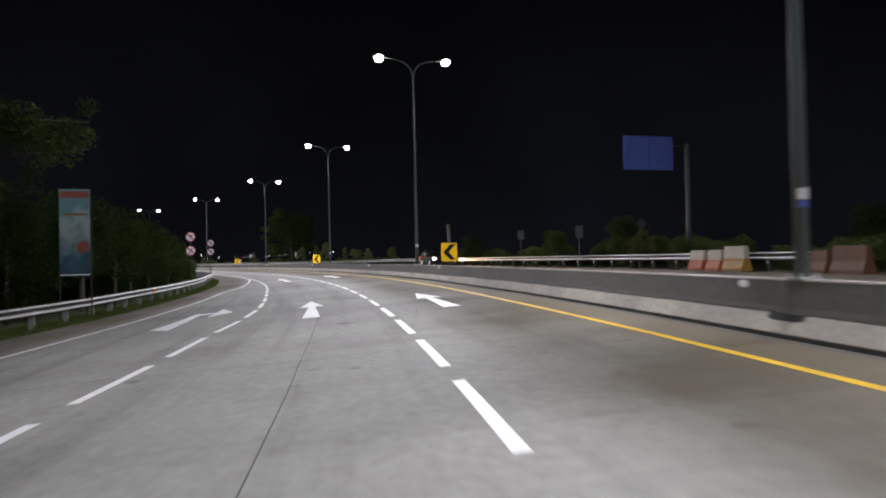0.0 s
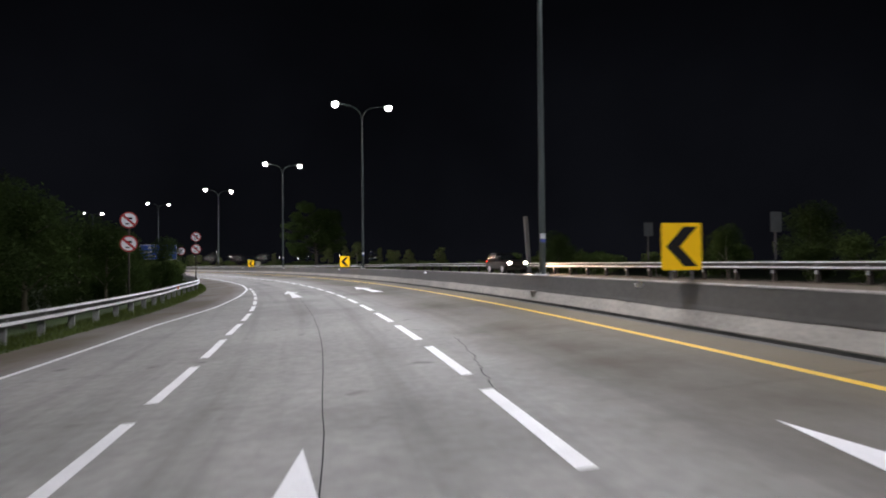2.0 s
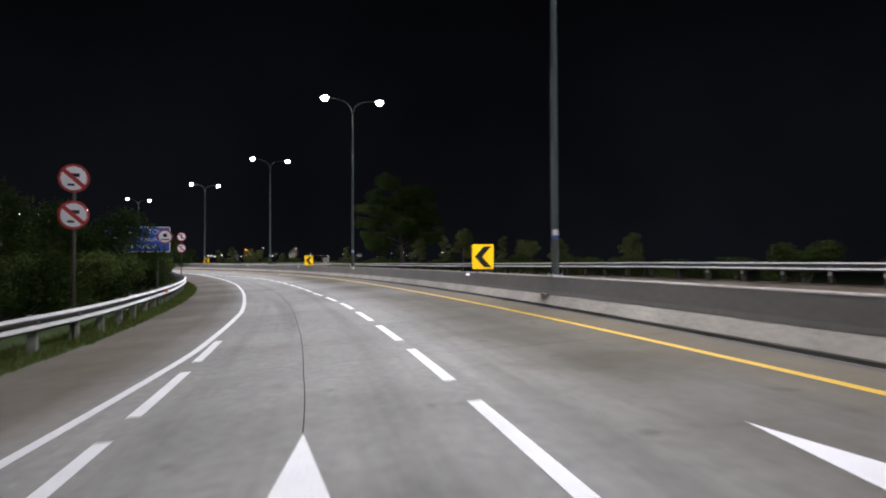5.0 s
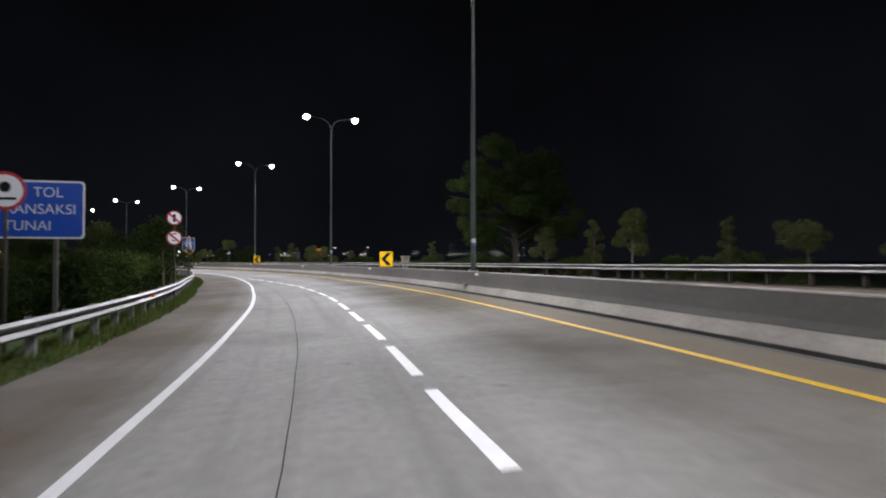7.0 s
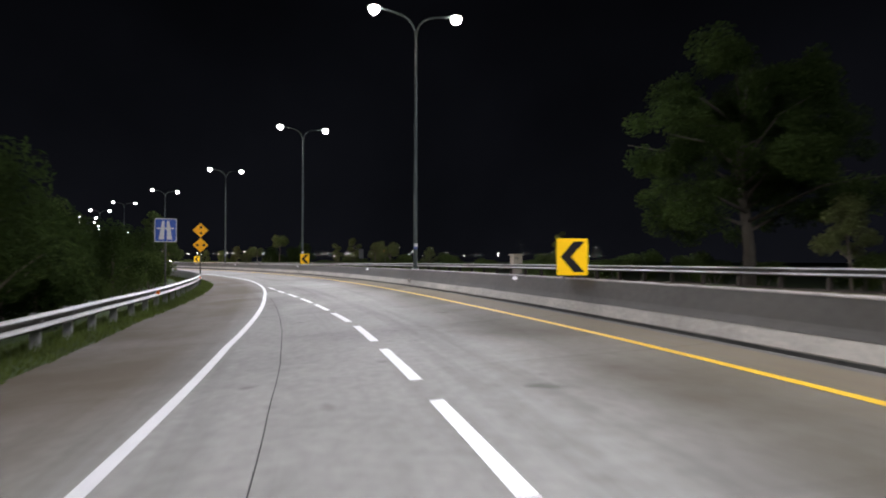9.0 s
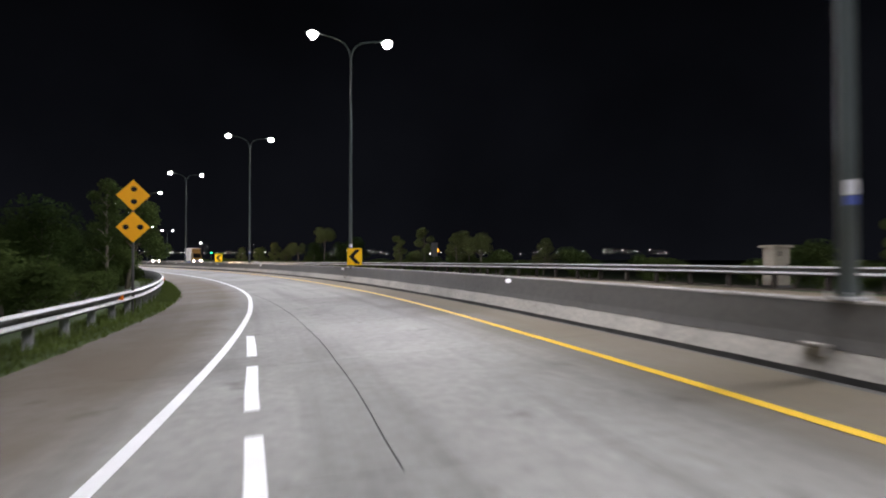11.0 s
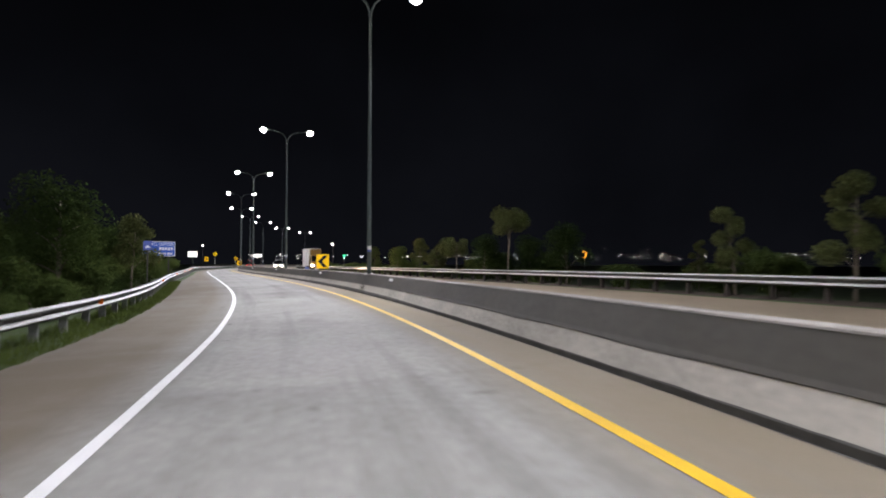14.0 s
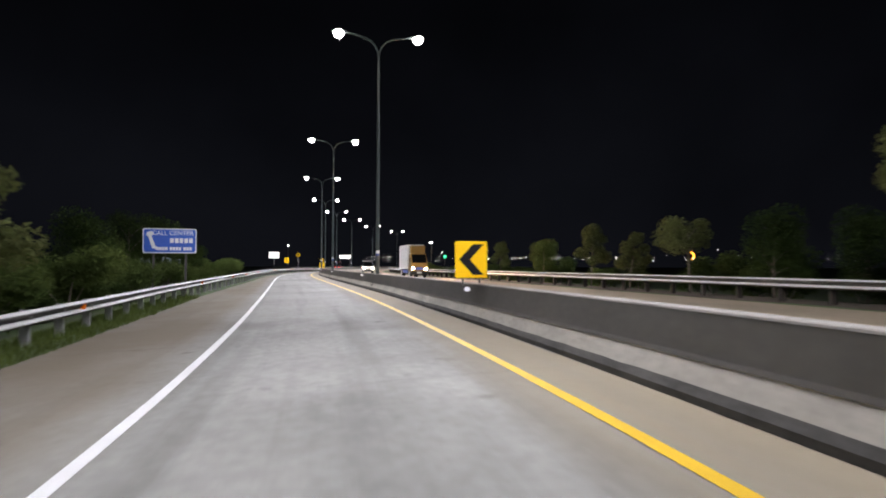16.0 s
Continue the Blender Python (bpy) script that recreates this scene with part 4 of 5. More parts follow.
# big sign on a post beyond the opposite road, seen from behind
g = gz(30, 12)
e = thing("overhead_sign", stand(33.3, 14.9, level=land(33.3, 14.9)), "blue direction board on a tall cantilever post seen from behind", "road sign")
dz = 6.94 - land(33.3, 14.6)
bm = bmesh.new()
tube(bm, [(0.88, 0, -0.3), (0.88, 0, dz + 0.6)], [0.16, 0.13], 14)
part("post", bm, M["pole"], e, smooth=True)
bm = bmesh.new()
tube(bm, [(0.88, 0, dz + 0.45), (-3.0, 0, dz + 0.45)], 0.06, 8)
part("arm", bm, M["pole"], e, smooth=True)
bm = bmesh.new()
plate(bm, moved(rounded(3.25, 1.95, 0.06), -1.75, dz), -0.09, -0.065)
part("panel", bm, M["sign_back"], e)
for x in (-3.0, -1.65, -0.3):
    boxed("brace", x - 0.04, x + 0.04, -0.13, -0.092, dz - 0.9, dz + 0.9, M["sign_back"], e)

# printed banner on a frame among the trees
g = land(26, -15.5)
e = thing("banner", stand(26.0, -14.8, level=g, turn=3), "tall printed vinyl banner on a frame in front of the trees", "banner")
for x in (-0.51, 0.51):
    boxed("post", x - 0.02, x + 0.02, 0.02, 0.06, -0.3, 4.78, M["post_unlit"], e)
bm = bmesh.new()
plate(bm, [(-0.49, 1.62), (0.49, 1.62), (0.49, 4.75), (-0.49, 4.75)], -0.01, 0.01)
p = part("sheet", bm, M["banner"], e, "faded teal, white and navy printed sheet")
for z0, z1, x0, x1, mt in ((4.44, 4.68, -0.46, 0.46, "banner_red"), (3.80, 3.88, -0.36, 0.40, "yellow_plastic"), (1.63, 1.67, -0.48, 0.48, "sign_white")):
    bm = bmesh.new()
    box(bm, x0, x1, -0.014, -0.012, z0, z1)
    part("print", bm, M[mt], p)
bm = bmesh.new()
plate(bm, [(0.06, 2.52), (0.22, 2.42), (0.44, 2.50), (0.46, 2.72), (0.34, 2.90), (0.16, 2.84), (0.05, 2.70)], -0.014, -0.012)
part("print", bm, M["banner_red"], p, "blurred orange shape")

# ================= things beyond the opposite carriageway =================
e = thing("concrete_post", stand(63.9, 12.5, level=land(63.9, 12.5)) @ pose(0, 0, 0, 0, -4, 0), "tall weathered concrete post behind the far guard rail", "post")
bm = bmesh.new()
box(bm, -0.14, 0.14, -0.14, 0.14, -0.3, 4.35, 0.02)
part("shaft", bm, M["concrete"], e)
for s, half, high, low, top in ((26.3, 0.50, 0.92, "orange_plastic", "white_plastic"), (25.1, 0.47, 0.92, "orange_plastic", "white_plastic"), (23.85, 0.66, 1.06, "yellow_plastic", "white_plastic"),
                               (19.55, 0.40, 0.80, "brown_plastic", "brown_plastic"), (18.3, 0.70, 0.95, "brown_plastic", "brown_plastic")):
    tone = dict(orange_plastic="red-orange", yellow_plastic="mustard", brown_plastic="dull orange-brown")[low]
    e = thing("water_barrier", stand(s, 11.0, level=land(s, 11.0)), tone + " plastic water barrier " + ("with white upper half " if top != low else "") + "by the far rail", "barrier", "plastic barriers at the rail end")
    half_up = 0.52 * high
    for name, prof, mat in (("body", [(-0.26, 0.0), (-0.26, 0.14), (-0.14, 0.42), (-0.128, half_up), (0.128, half_up), (0.14, 0.42), (0.26, 0.14), (0.26, 0.0)], low),
                            ("upper_part", [(-0.126, half_up - 0.01), (-0.115, 0.7 * high), (-0.09, high), (0.09, high), (0.115, 0.7 * high), (0.126, half_up - 0.01)], top)):
        bm = bmesh.new()
        inset = 0.0 if name == "body" else 0.012
        f = [bm.verts.new((x, -half + inset, z)) for x, z in prof]
        b = [bm.verts.new((x, half - inset, z)) for x, z in prof]
        bm.faces.new(f)
        bm.faces.new(b)
        for i in range(len(f)):
            j = (i + 1) % len(f)
            bm.faces.new((f[i], f[j], b[j], b[i]))
        bmesh.ops.bevel(bm, geom=bm.edges[:], offset=0.015, segments=2, affect="EDGES")
        part(name, bm, M[mat], e, "" if name == "body" or top == low else "white upper half")
    boxed("filler_cap", -0.05, 0.05, -0.05, 0.05, high - 0.005, high + 0.03, M["black_plastic"], e)

# small signs seen from behind, among the young trees past the rail
for s, u, mid, w, h, shape in ((43.7, 14.6, 2.85, 0.60, 0.92, "square"), (52.5, 14.3, 3.0, 0.62, 0.80, "square"), (36.9, 15.1, 3.05, 0.72, 0.80, "diamond"), (171.0, 12.6, 2.0, 0.62, 1.15, "square")):
    g = land(s, u)
    e = thing("small_sign", stand(s, u, level=g), ("grey back of a diamond" if shape == "diamond" else "grey back of a rectangular") + " sign on a post behind the rail", "road sign")
    z = mid - g
    bm = bmesh.new()
    tube(bm, [(0, 0.05, -0.3), (0, 0.05, z + h * 0.42)], 0.035, 10)
    part("post", bm, M["post_dull"], e, smooth=True)
    bm = bmesh.new()
    plate(bm, moved(rounded(w, h, 0.04), 0, z) if shape == "square" else [(w / 2, z), (0, z + h / 2), (-w / 2, z), (0, z - h / 2)], -0.012, 0.0)
    p = part("panel", bm, M["sign_grey"], e, "dull grey panel")
    for dz in (-0.2, 0.2):
        boxed("clamp", -0.06, 0.06, 0.0, 0.012, z + dz * h - 0.02, z + dz * h + 0.02, M["aluminium"], p)

# electrical cabinet behind the far rail
e = thing("electrical_cabinet", stand(139.3, 12.35, level=land(139.3, 12.35)), "weathered beige electrical cabinet with overhanging roof behind the rail", "cabinet")
boxed("plinth", -0.40, 0.40, -0.30, 0.30, -0.25, 0.12, M["concrete"], e, 0.01)
body = boxed("body", -0.36, 0.36, -0.26, 0.26, 0.12, 1.46, M["beige_paint"], e, 0.01)
boxed("roof", -0.46, 0.46, -0.36, 0.36, 1.46, 1.54, M["beige_paint"], e, 0.015)
door = boxed("door", -0.31, 0.31, -0.28, -0.262, 0.2, 1.38, M["beige_paint"], e, 0.006)
boxed("handle", 0.2, 0.23, -0.31, -0.281, 0.72, 0.9, M["black_plastic"], door, 0.004)
for k in range(4):
    boxed("vent_slat", -0.24, -0.02, -0.288, -0.2805, 1.16 + 0.045 * k, 1.18 + 0.045 * k, M["black_plastic"], door)

# ================= vehicles =================


def loft(bm, sections):
    """Closed body through cross-sections: (y, [(x, z)...]) of equal length."""
    rings = [[bm.verts.new((x, y, z)) for x, z in pts] for y, pts in sections]
    n = len(rings[0])
    for a, b in zip(rings, rings[1:]):
        for k in range(n):
            bm.faces.new((a[k], a[(k + 1) % n], b[(k + 1) % n], b[k]))
    bm.faces.new(rings[0])
    bm.faces.new(rings[-1])


def shell(w0, w1, z0, zb, z1, r=0.06):
    """Half-symmetrical body section: wide to the belt, then drawn in to the roof."""
    right = [(w0 * 0.92, z0), (w0, z0 + 0.12), (w0, zb), (w1, z1 - r), (w1 - r, z1)]
    return right + [(-x, z) for x, z in reversed(right)]


def wheel(e, x, y, r, w):
    bm = bmesh.new()
    tube(bm, [(x - w / 2, y, r), (x - w / 2 + 0.02, y, r), (x + w / 2 - 0.02, y, r), (x + w / 2, y, r)], [r * 0.93, r, r, r * 0.93], 24)
    t = part("wheel", bm, M["tyre"], e, "black tyre", smooth=False)
    sx = 1 if x > 0 else -1
    bm = bmesh.new()
    tube(bm, [(x + sx * w * 0.40, y, r), (x + sx * (w / 2 + 0.012), y, r)], r * 0.62, 20)
    part("rim", bm, M["rim"], t, "bright rim")


def lampface(e, name, x, y, z, rx, rz, mat, label):
    bm = bmesh.new()
    r = bmesh.ops.create_uvsphere(bm, u_segments=14, v_segments=8, radius=1)
    for v in r["verts"]:
        v.co = Vector((x + v.co.x * rx, y + v.co.y * 0.05, z + v.co.z * rz))
    part(name, bm, mat, e, label, smooth=True)


def car(s, u, paint, label, length=4.3, width=1.72, height=1.68, flip=True, lights="head", axle=0.85):
    """Nose towards +y of its own frame."""
    e = thing("car", stand(s, u, turn=180 if flip else 0), label, "car")
    h, L = width / 2, length / 2
    bm = bmesh.new()
    belt = 1.0
    secs = [(-L, shell(h * 0.9, h * 0.80, 0.42, 0.75, belt)), (-L + 0.12, shell(h, h * 0.86, 0.30, 0.85, belt + 0.02)),
            (L - 1.35, shell(h, h * 0.86, 0.25, 0.88, belt)), (L - 0.3, shell(h * 0.98, h * 0.8, 0.28, 0.75, 0.90)), (L, shell(h * 0.86, h * 0.7, 0.36, 0.62, 0.78))]
    loft(bm, secs)
    body = part("body", bm, M[paint], e, smooth=False)
    bm = bmesh.new()
    loft(bm, [(-L + 0.10, shell(h * 0.86, h * 0.80, belt, belt + 0.02, belt + 0.08)), (-L + 0.35, shell(h * 0.86, h * 0.74, belt, belt + 0.02, height - 0.02)),
              (L - 2.2, shell(h * 0.86, h * 0.74, belt, belt + 0.02, height)), (L - 1.30, shell(h * 0.84, h * 0.78, belt - 0.05, belt, belt + 0.03))])
    part("cabin_glass", bm, M["glass"], e, "dark windows")
    bm = bmesh.new()
    box(bm, -h * 0.74, h * 0.74, -L + 0.34, L - 2.15, height - 0.03, height + 0.03, 0.02)
    part("roof", bm, M[paint], e)
    for sx in (-1, 1):
        for y0, y1 in ((-L + 0.38, -L + 0.48), (-0.45, -0.37), (0.55, 0.62)):
            bm = bmesh.new()
            v = [bm.verts.new(c) for c in ((sx * h * 0.875, y0, belt), (sx * h * 0.875, y1, belt), (sx * h * 0.76, y1 - (0.25 if y0 > 0 else 0), height - 0.01), (sx * h * 0.76, y0 - (0.25 if y0 > 0 else 0), height - 0.01))]
            bm.faces.new(v)
            bmesh.ops.solidify(bm, geom=bm.faces[:], thickness=0.02)
            part("pillar", bm, M[paint], e)
        for y in (-L + axle, L - axle):
            wheel(e, sx * (h - 0.10), y, 0.33, 0.21)
        boxed("mirror", sx * h * 0.9 - 0.10 + sx * 0.12, sx * h * 0.9 + 0.10 + sx * 0.12, 0.62, 0.74, 1.0, 1.16, M[paint], e, 0.02)
        lampface(e, "headlamp", sx * h * 0.70, L - 0.03, 0.74, 0.16, 0.11, M["headlight" if lights == "head" else "glass"], "lit headlamp" if lights == "head" else "")
        lampface(e, "tail_lamp", sx * h * 0.66, -L - 0.01, 0.80, 0.09, 0.12, M["taillight"], "lit red tail lamp")
        boxed("tail_lamp", sx * h * 0.93 - 0.03, sx * h * 0.93 + 0.03, -L + 0.05, -L + 0.17, 0.84, 0.93, M["taillight"], e, 0.01, "lit red lamp wrapping round the rear corner")
    boxed("bumper", -h * 0.9, h * 0.9, L - 0.12, L + 0.05, 0.28, 0.5, M["black_plastic"], e, 0.03)
    boxed("bumper", -h * 0.9, h * 0.9, -L - 0.05, -L + 0.12, 0.34, 0.55, M["black_plastic"], e, 0.03)
    boxed("grille", -h * 0.45, h * 0.45, L - 0.02, L + 0.02, 0.58, 0.72, M["black_plastic"], e, 0.01)
    boxed("number_plate", -0.2, 0.2, L + 0.05, L + 0.06, 0.40, 0.48, M["sign_black"], e)
    return e


def beams(s, u, z, watts, spread=0.6, reach=16):
    """Dipped headlights of a standing vehicle that faces back along the road."""
    for d in (-spread, spread):
        lt = bpy.data.lights.new("headlight_beam", "SPOT")
        lt.energy, lt.color, lt.spot_size, lt.spot_blend, lt.shadow_soft_size = watts, (1.0, 0.64, 0.38), radians(75), 0.6, 0.06
        x, y = xy(s - 0.25, u + d)
        fx, fy = xy(s - reach, u + d)
        new("headlight_beam", lt).matrix_basis = look((x, y, gz(s, u) + z), (fx, fy, gz(s - reach, u) + 0.05))


car(62.9, 10.05, "dark_paint", "dark hatchback with lit headlights standing on the far shoulder", length=3.65, height=1.44, axle=0.73)
beams(60.9, 10.05, 0.76, 3000, reach=60)


def truck(s, u):
    e = thing("box_truck", stand(s, u, turn=180) @ Matrix.Diagonal((0.74, 0.8, 0.95, 1)), "box truck with white cargo box and yellow cab, headlights on", "truck")
    bm = bmesh.new()
    box(bm, -1.05, 1.05, -5.6, -0.3, 0.95, 3.25, 0.03)
    part("cargo_box", bm, M["white_paint"], e)
    for x in (-1.06, 1.06):
        for y in (-5.5, -4.2, -2.9, -1.6, -0.4):
            boxed("rib", x - 0.015, x + 0.015, y - 0.03, y + 0.03, 0.98, 3.2, M["aluminium"], e)
    bm = bmesh.new()
    loft(bm, [(0.0, shell(1.0, 0.95, 0.55, 1.5, 2.35)), (1.2, shell(1.0, 0.95, 0.55, 1.5, 2.35)), (1.75, shell(1.0, 0.93, 0.5, 1.45, 1.55))])
    part("cab", bm, M["yellow_paint"], e)
    bm = bmesh.new()
    v = [bm.verts.new(c) for c in ((-0.90, 1.83, 1.48), (0.90, 1.83, 1.48), (0.86, 1.32, 2.28), (-0.86, 1.32, 2.28))]
    bm.faces.new(v)
    bmesh.ops.solidify(bm, geom=bm.faces[:], thickness=0.03)
    part("windscreen", bm, M["glass"], e)
    boxed("wind_deflector", -0.9, 0.9, 0.1, 0.9, 2.36, 3.15, M["yellow_paint"], e, 0.06)
    boxed("chassis", -0.45, 0.45, -5.5, 1.4, 0.55, 0.85, M["black_plastic"], e)
    boxed("bumper", -1.0, 1.0, 1.7, 1.86, 0.38, 0.68, M["black_plastic"], e, 0.02)
    boxed("number_plate", -0.3, 0.3, 1.865, 1.88, 0.47, 0.62, M["sign_white"], e)
    boxed("grille", -0.5, 0.5, 1.76, 1.79, 0.80, 1.04, M["sign_back"], e)
    for sx in (-1, 1):
        wheel(e, sx * 0.88, 0.75, 0.42, 0.24)
        wheel(e, sx * 0.85, -4.0, 0.42, 0.42)
        lampface(e, "headlamp", sx * 0.80, 1.78, 0.92, 0.17, 0.12, M["headlight"], "lit headlamp")
        boxed("mirror", sx * 1.1 - 0.06, sx * 1.1 + 0.06, 1.3, 1.36, 1.5, 1.95, M["black_plastic"], e, 0.02)
        boxed("side_guard", sx * 1.0 - 0.02, sx * 1.0 + 0.02, -3.3, -0.4, 0.5, 0.75, M["sign_blue"], e)


truck(241.0, 7.7)
beams(239.3, 7.7, 0.88, 9000, 0.58, reach=30)
car(281.5, 7.0, "white_paint", "small white van with lit headlights on the opposite road", 4.2, 1.65, 1.85)
beams(279.2, 7.0, 0.76, 9000, reach=32)
car(348.0, -4.3, "red_paint", "red van seen from behind with lit tail lamps far ahead", 4.3, 1.8, 2.2, flip=False, lights="tail")
e = thing("lit_sign", stand(356, -4.4, level=0.0), "far illuminated white panel above the road", "road sign")
for x in (-1.3, 1.3):
    boxed("post", x - 0.06, x + 0.06, -0.06, 0.06, -0.3, 3.2, M["post_dull"], e)
boxed("panel", -1.45, 1.45, -0.08, 0.08, 3.2, 3.95, M["panel"], e)
e = thing("lit_sign", stand(324, -14.0, level=land(324, -14.0)), "far illuminated white board beside the guard rail", "road sign")
boxed("post", -0.08, 0.08, -0.08, 0.08, -0.3, 3.5, M["post_dull"], e)
boxed("panel", -1.05, 1.05, -0.1, 0.1, 3.35, 4.6, M["panel"], e)

# ================= trees and bushes =================


def crown(rng, centres, leaves, size, droop=0.2):
    """Many small leaves gathered round the centres (x, y, z, radius)."""
    total = sum(c[3] ** 2 for c in centres)
    verts, faces = [], []
    for cx, cy, cz, r in centres:
        for _ in range(int(leaves * r * r / total)):
            d = Vector((rng.gauss(0, 1), rng.gauss(0, 1), rng.gauss(0, 1))).normalized() * r * (0.25 + 0.84 * rng.random() ** 0.75)
            p = Vector((cx, cy, cz)) + Vector((d.x, d.y, d.z * 0.8))
            q = Euler((rng.uniform(-0.9, 0.9), rng.uniform(-0.9, 0.9), rng.uniform(0, 6.3))).to_matrix()
            a, b = size * rng.uniform(0.6, 1.3), size * rng.uniform(0.25, 0.45)
            k = len(verts)
            for x, y, z in ((-a, 0, 0), (0, -b, 0.1 * a), (a, 0, -droop * a), (0, b, 0.1 * a)):
                verts.append(p + q @ Vector((x, y, z)))
            faces.append((k, k + 1, k + 2, k + 3))
    return verts, faces


def tree_proto(name, seed, height, radius, trunk, leaves, size, label, leafmat="leaf", barkmat="bark", bare=0.35, clumps=9, group="", tilt=None, flat=0.0):
    rng = random.Random(seed)
    e = thing(name, pose(0, 0, -300), label, "tree" if name == "tree" else "bush", group)
    bm = bmesh.new()
    lean = tilt or (rng.uniform(-.06, .06) * height, rng.uniform(-.06, .06) * height)
    pts = [(0, 0, -0.4), (lean[0] * .3, lean[1] * .3, height * .3), (lean[0], lean[1], height * .62), (lean[0] * 1.1, lean[1] * 1.1, height * .85)]
    tube(bm, pts, [trunk * 1.25, trunk, trunk * .65, trunk * .25], 9)
    part("trunk", bm, M[barkmat], e, smooth=True)
    centres = []
    for k in range(clumps):
        a = k * 2.4 + rng.uniform(-.4, .4)
        f = (k + 0.5) / clumps
        z = height * (bare + (0.95 - bare) * f)
        rr = radius * (1.05 - 0.75 * max(0, f - 0.35) * (1 - flat)) * rng.uniform(0.35, 0.85 + 0.2 * flat)
        c = (lean[0] + rr * math.cos(a), lean[1] + rr * math.sin(a), z, radius * rng.uniform(0.36, 0.64))
        centres.append(c)
        bm = bmesh.new()
        z0 = max(height * bare * 0.8, z - rr * 0.9)
        tube(bm, [(lean[0] * z0 / height, lean[1] * z0 / height, z0), (c[0] * .5, c[1] * .5, (z0 + z) / 2 + .1), (c[0], c[1], z)], [trunk * .45, trunk * .3, trunk * .12], 6)
        part("limb", bm, M[barkmat], e, smooth=True)
    v, f = crown(rng, centres, leaves, size)
    mesh_object("crown", v, f, M[leafmat], e)
    return e


def bush_proto(seed, height, radius, leaves, size, label, leafmat="leaf"):
    rng = random.Random(seed)
    e = thing("bush", pose(0, 0, -300), label, "bush")
    centres = [(rng.uniform(-radius, radius) * .7, rng.uniform(-radius, radius) * .7, height * rng.uniform(.3, .72), radius * rng.uniform(.35, .6)) for _ in range(7)]
    for k in range(4):
        bm = bmesh.new()
        c = centres[k]
        tube(bm, [(0.1 * k - .15, 0, -.3), (c[0] * .5, c[1] * .5, c[2] * .6), (c[0], c[1], c[2])], [.04, .03, .012], 5)
        part("stem", bm, M["bark"], e)
    v, f = crown(rng, centres, leaves, size)
    mesh_object("foliage", v, f, M[leafmat], e)
    return e


PROTO = dict(
    a=tree_proto("tree", 11, 5.2, 2.0, 0.10, 7800, 0.10, "leafy roadside tree in the dark", group="roadside trees"),
    b=tree_proto("tree", 12, 4.2, 1.7, 0.09, 5600, 0.10, "small leafy tree in a thicket", group="roadside trees"),
    c=tree_proto("tree", 13, 6.4, 2.3, 0.12, 7200, 0.11, "tall leafy roadside tree with bare lower trunk", bare=0.42, group="roadside trees"),
    d=tree_proto("tree", 14, 3.6, 0.95, 0.05, 3400, 0.09, "young tree with pale trunk behind the far guard rail", "leaf_pale", "bark_pale", 0.42, 9, "young trees by the far rail"),
    e=tree_proto("tree", 15, 3.2, 0.85, 0.05, 3000, 0.09, "young tree with pale trunk and thin crown", "leaf_pale", "bark_pale", 0.38, 9, "young trees by the far rail"),
    umbrella=tree_proto("tree", 31, 5.4, 1.45, 0.065, 4600, 0.10, "flat-topped umbrella-shaped tree with a bare trunk", "leaf_pale", "bark_pale", 0.74, 9, flat=1.0, tilt=(-0.1, 0.2)),
    tee=tree_proto("tree", 32, 3.5, 1.15, 0.06, 3200, 0.09, "small flat-topped tree behind the far guard rail", "leaf_pale", "bark_pale", 0.62, 8, "young trees by the far rail", flat=1.0),
    column=tree_proto("tree", 33, 4.1, 0.62, 0.05, 3000, 0.08, "slim upright young tree behind the far guard rail", "leaf_pale", "bark_pale", 0.3, 11, "young trees by the far rail"),
    ragged=tree_proto("tree", 36, 3.9, 0.8, 0.05, 3000, 0.085, "ragged young tree with clumped crown behind the far rail", "leaf_pale", "bark_pale", 0.35, 7, "young trees by the far rail"),
    spire=tree_proto("tree", 37, 6.0, 0.95, 0.08, 5200, 0.10, "slim leafy tree standing above the thicket", "leaf", "bark", 0.12, 16),
    lean=tree_proto("tree", 34, 6.2, 1.5, 0.13, 8200, 0.115, "leafy tree with a pale leaning trunk behind the guard rail", "leaf", "bark_pale", 0.42, 13, tilt=(0.95, 0.3)),
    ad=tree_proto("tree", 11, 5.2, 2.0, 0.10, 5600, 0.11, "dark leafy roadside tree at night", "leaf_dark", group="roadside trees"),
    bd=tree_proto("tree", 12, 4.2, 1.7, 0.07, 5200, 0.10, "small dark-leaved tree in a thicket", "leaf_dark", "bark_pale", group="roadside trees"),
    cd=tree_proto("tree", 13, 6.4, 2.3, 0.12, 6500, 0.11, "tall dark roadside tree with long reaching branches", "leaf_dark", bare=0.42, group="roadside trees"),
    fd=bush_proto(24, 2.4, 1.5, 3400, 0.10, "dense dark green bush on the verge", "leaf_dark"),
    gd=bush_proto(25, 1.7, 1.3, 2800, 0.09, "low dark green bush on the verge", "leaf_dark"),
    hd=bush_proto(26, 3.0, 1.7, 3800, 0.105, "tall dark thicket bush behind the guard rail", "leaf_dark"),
    f=bush_proto(21, 2.4, 1.5, 3200, 0.11, "dense green bush on the verge"),
    g=bush_proto(22, 1.7, 1.3, 2700, 0.10, "low green bush on the verge"),
    h=bush_proto(23, 3.0, 1.7, 3600, 0.115, "tall thicket bush behind the guard rail"),
)
used = set()


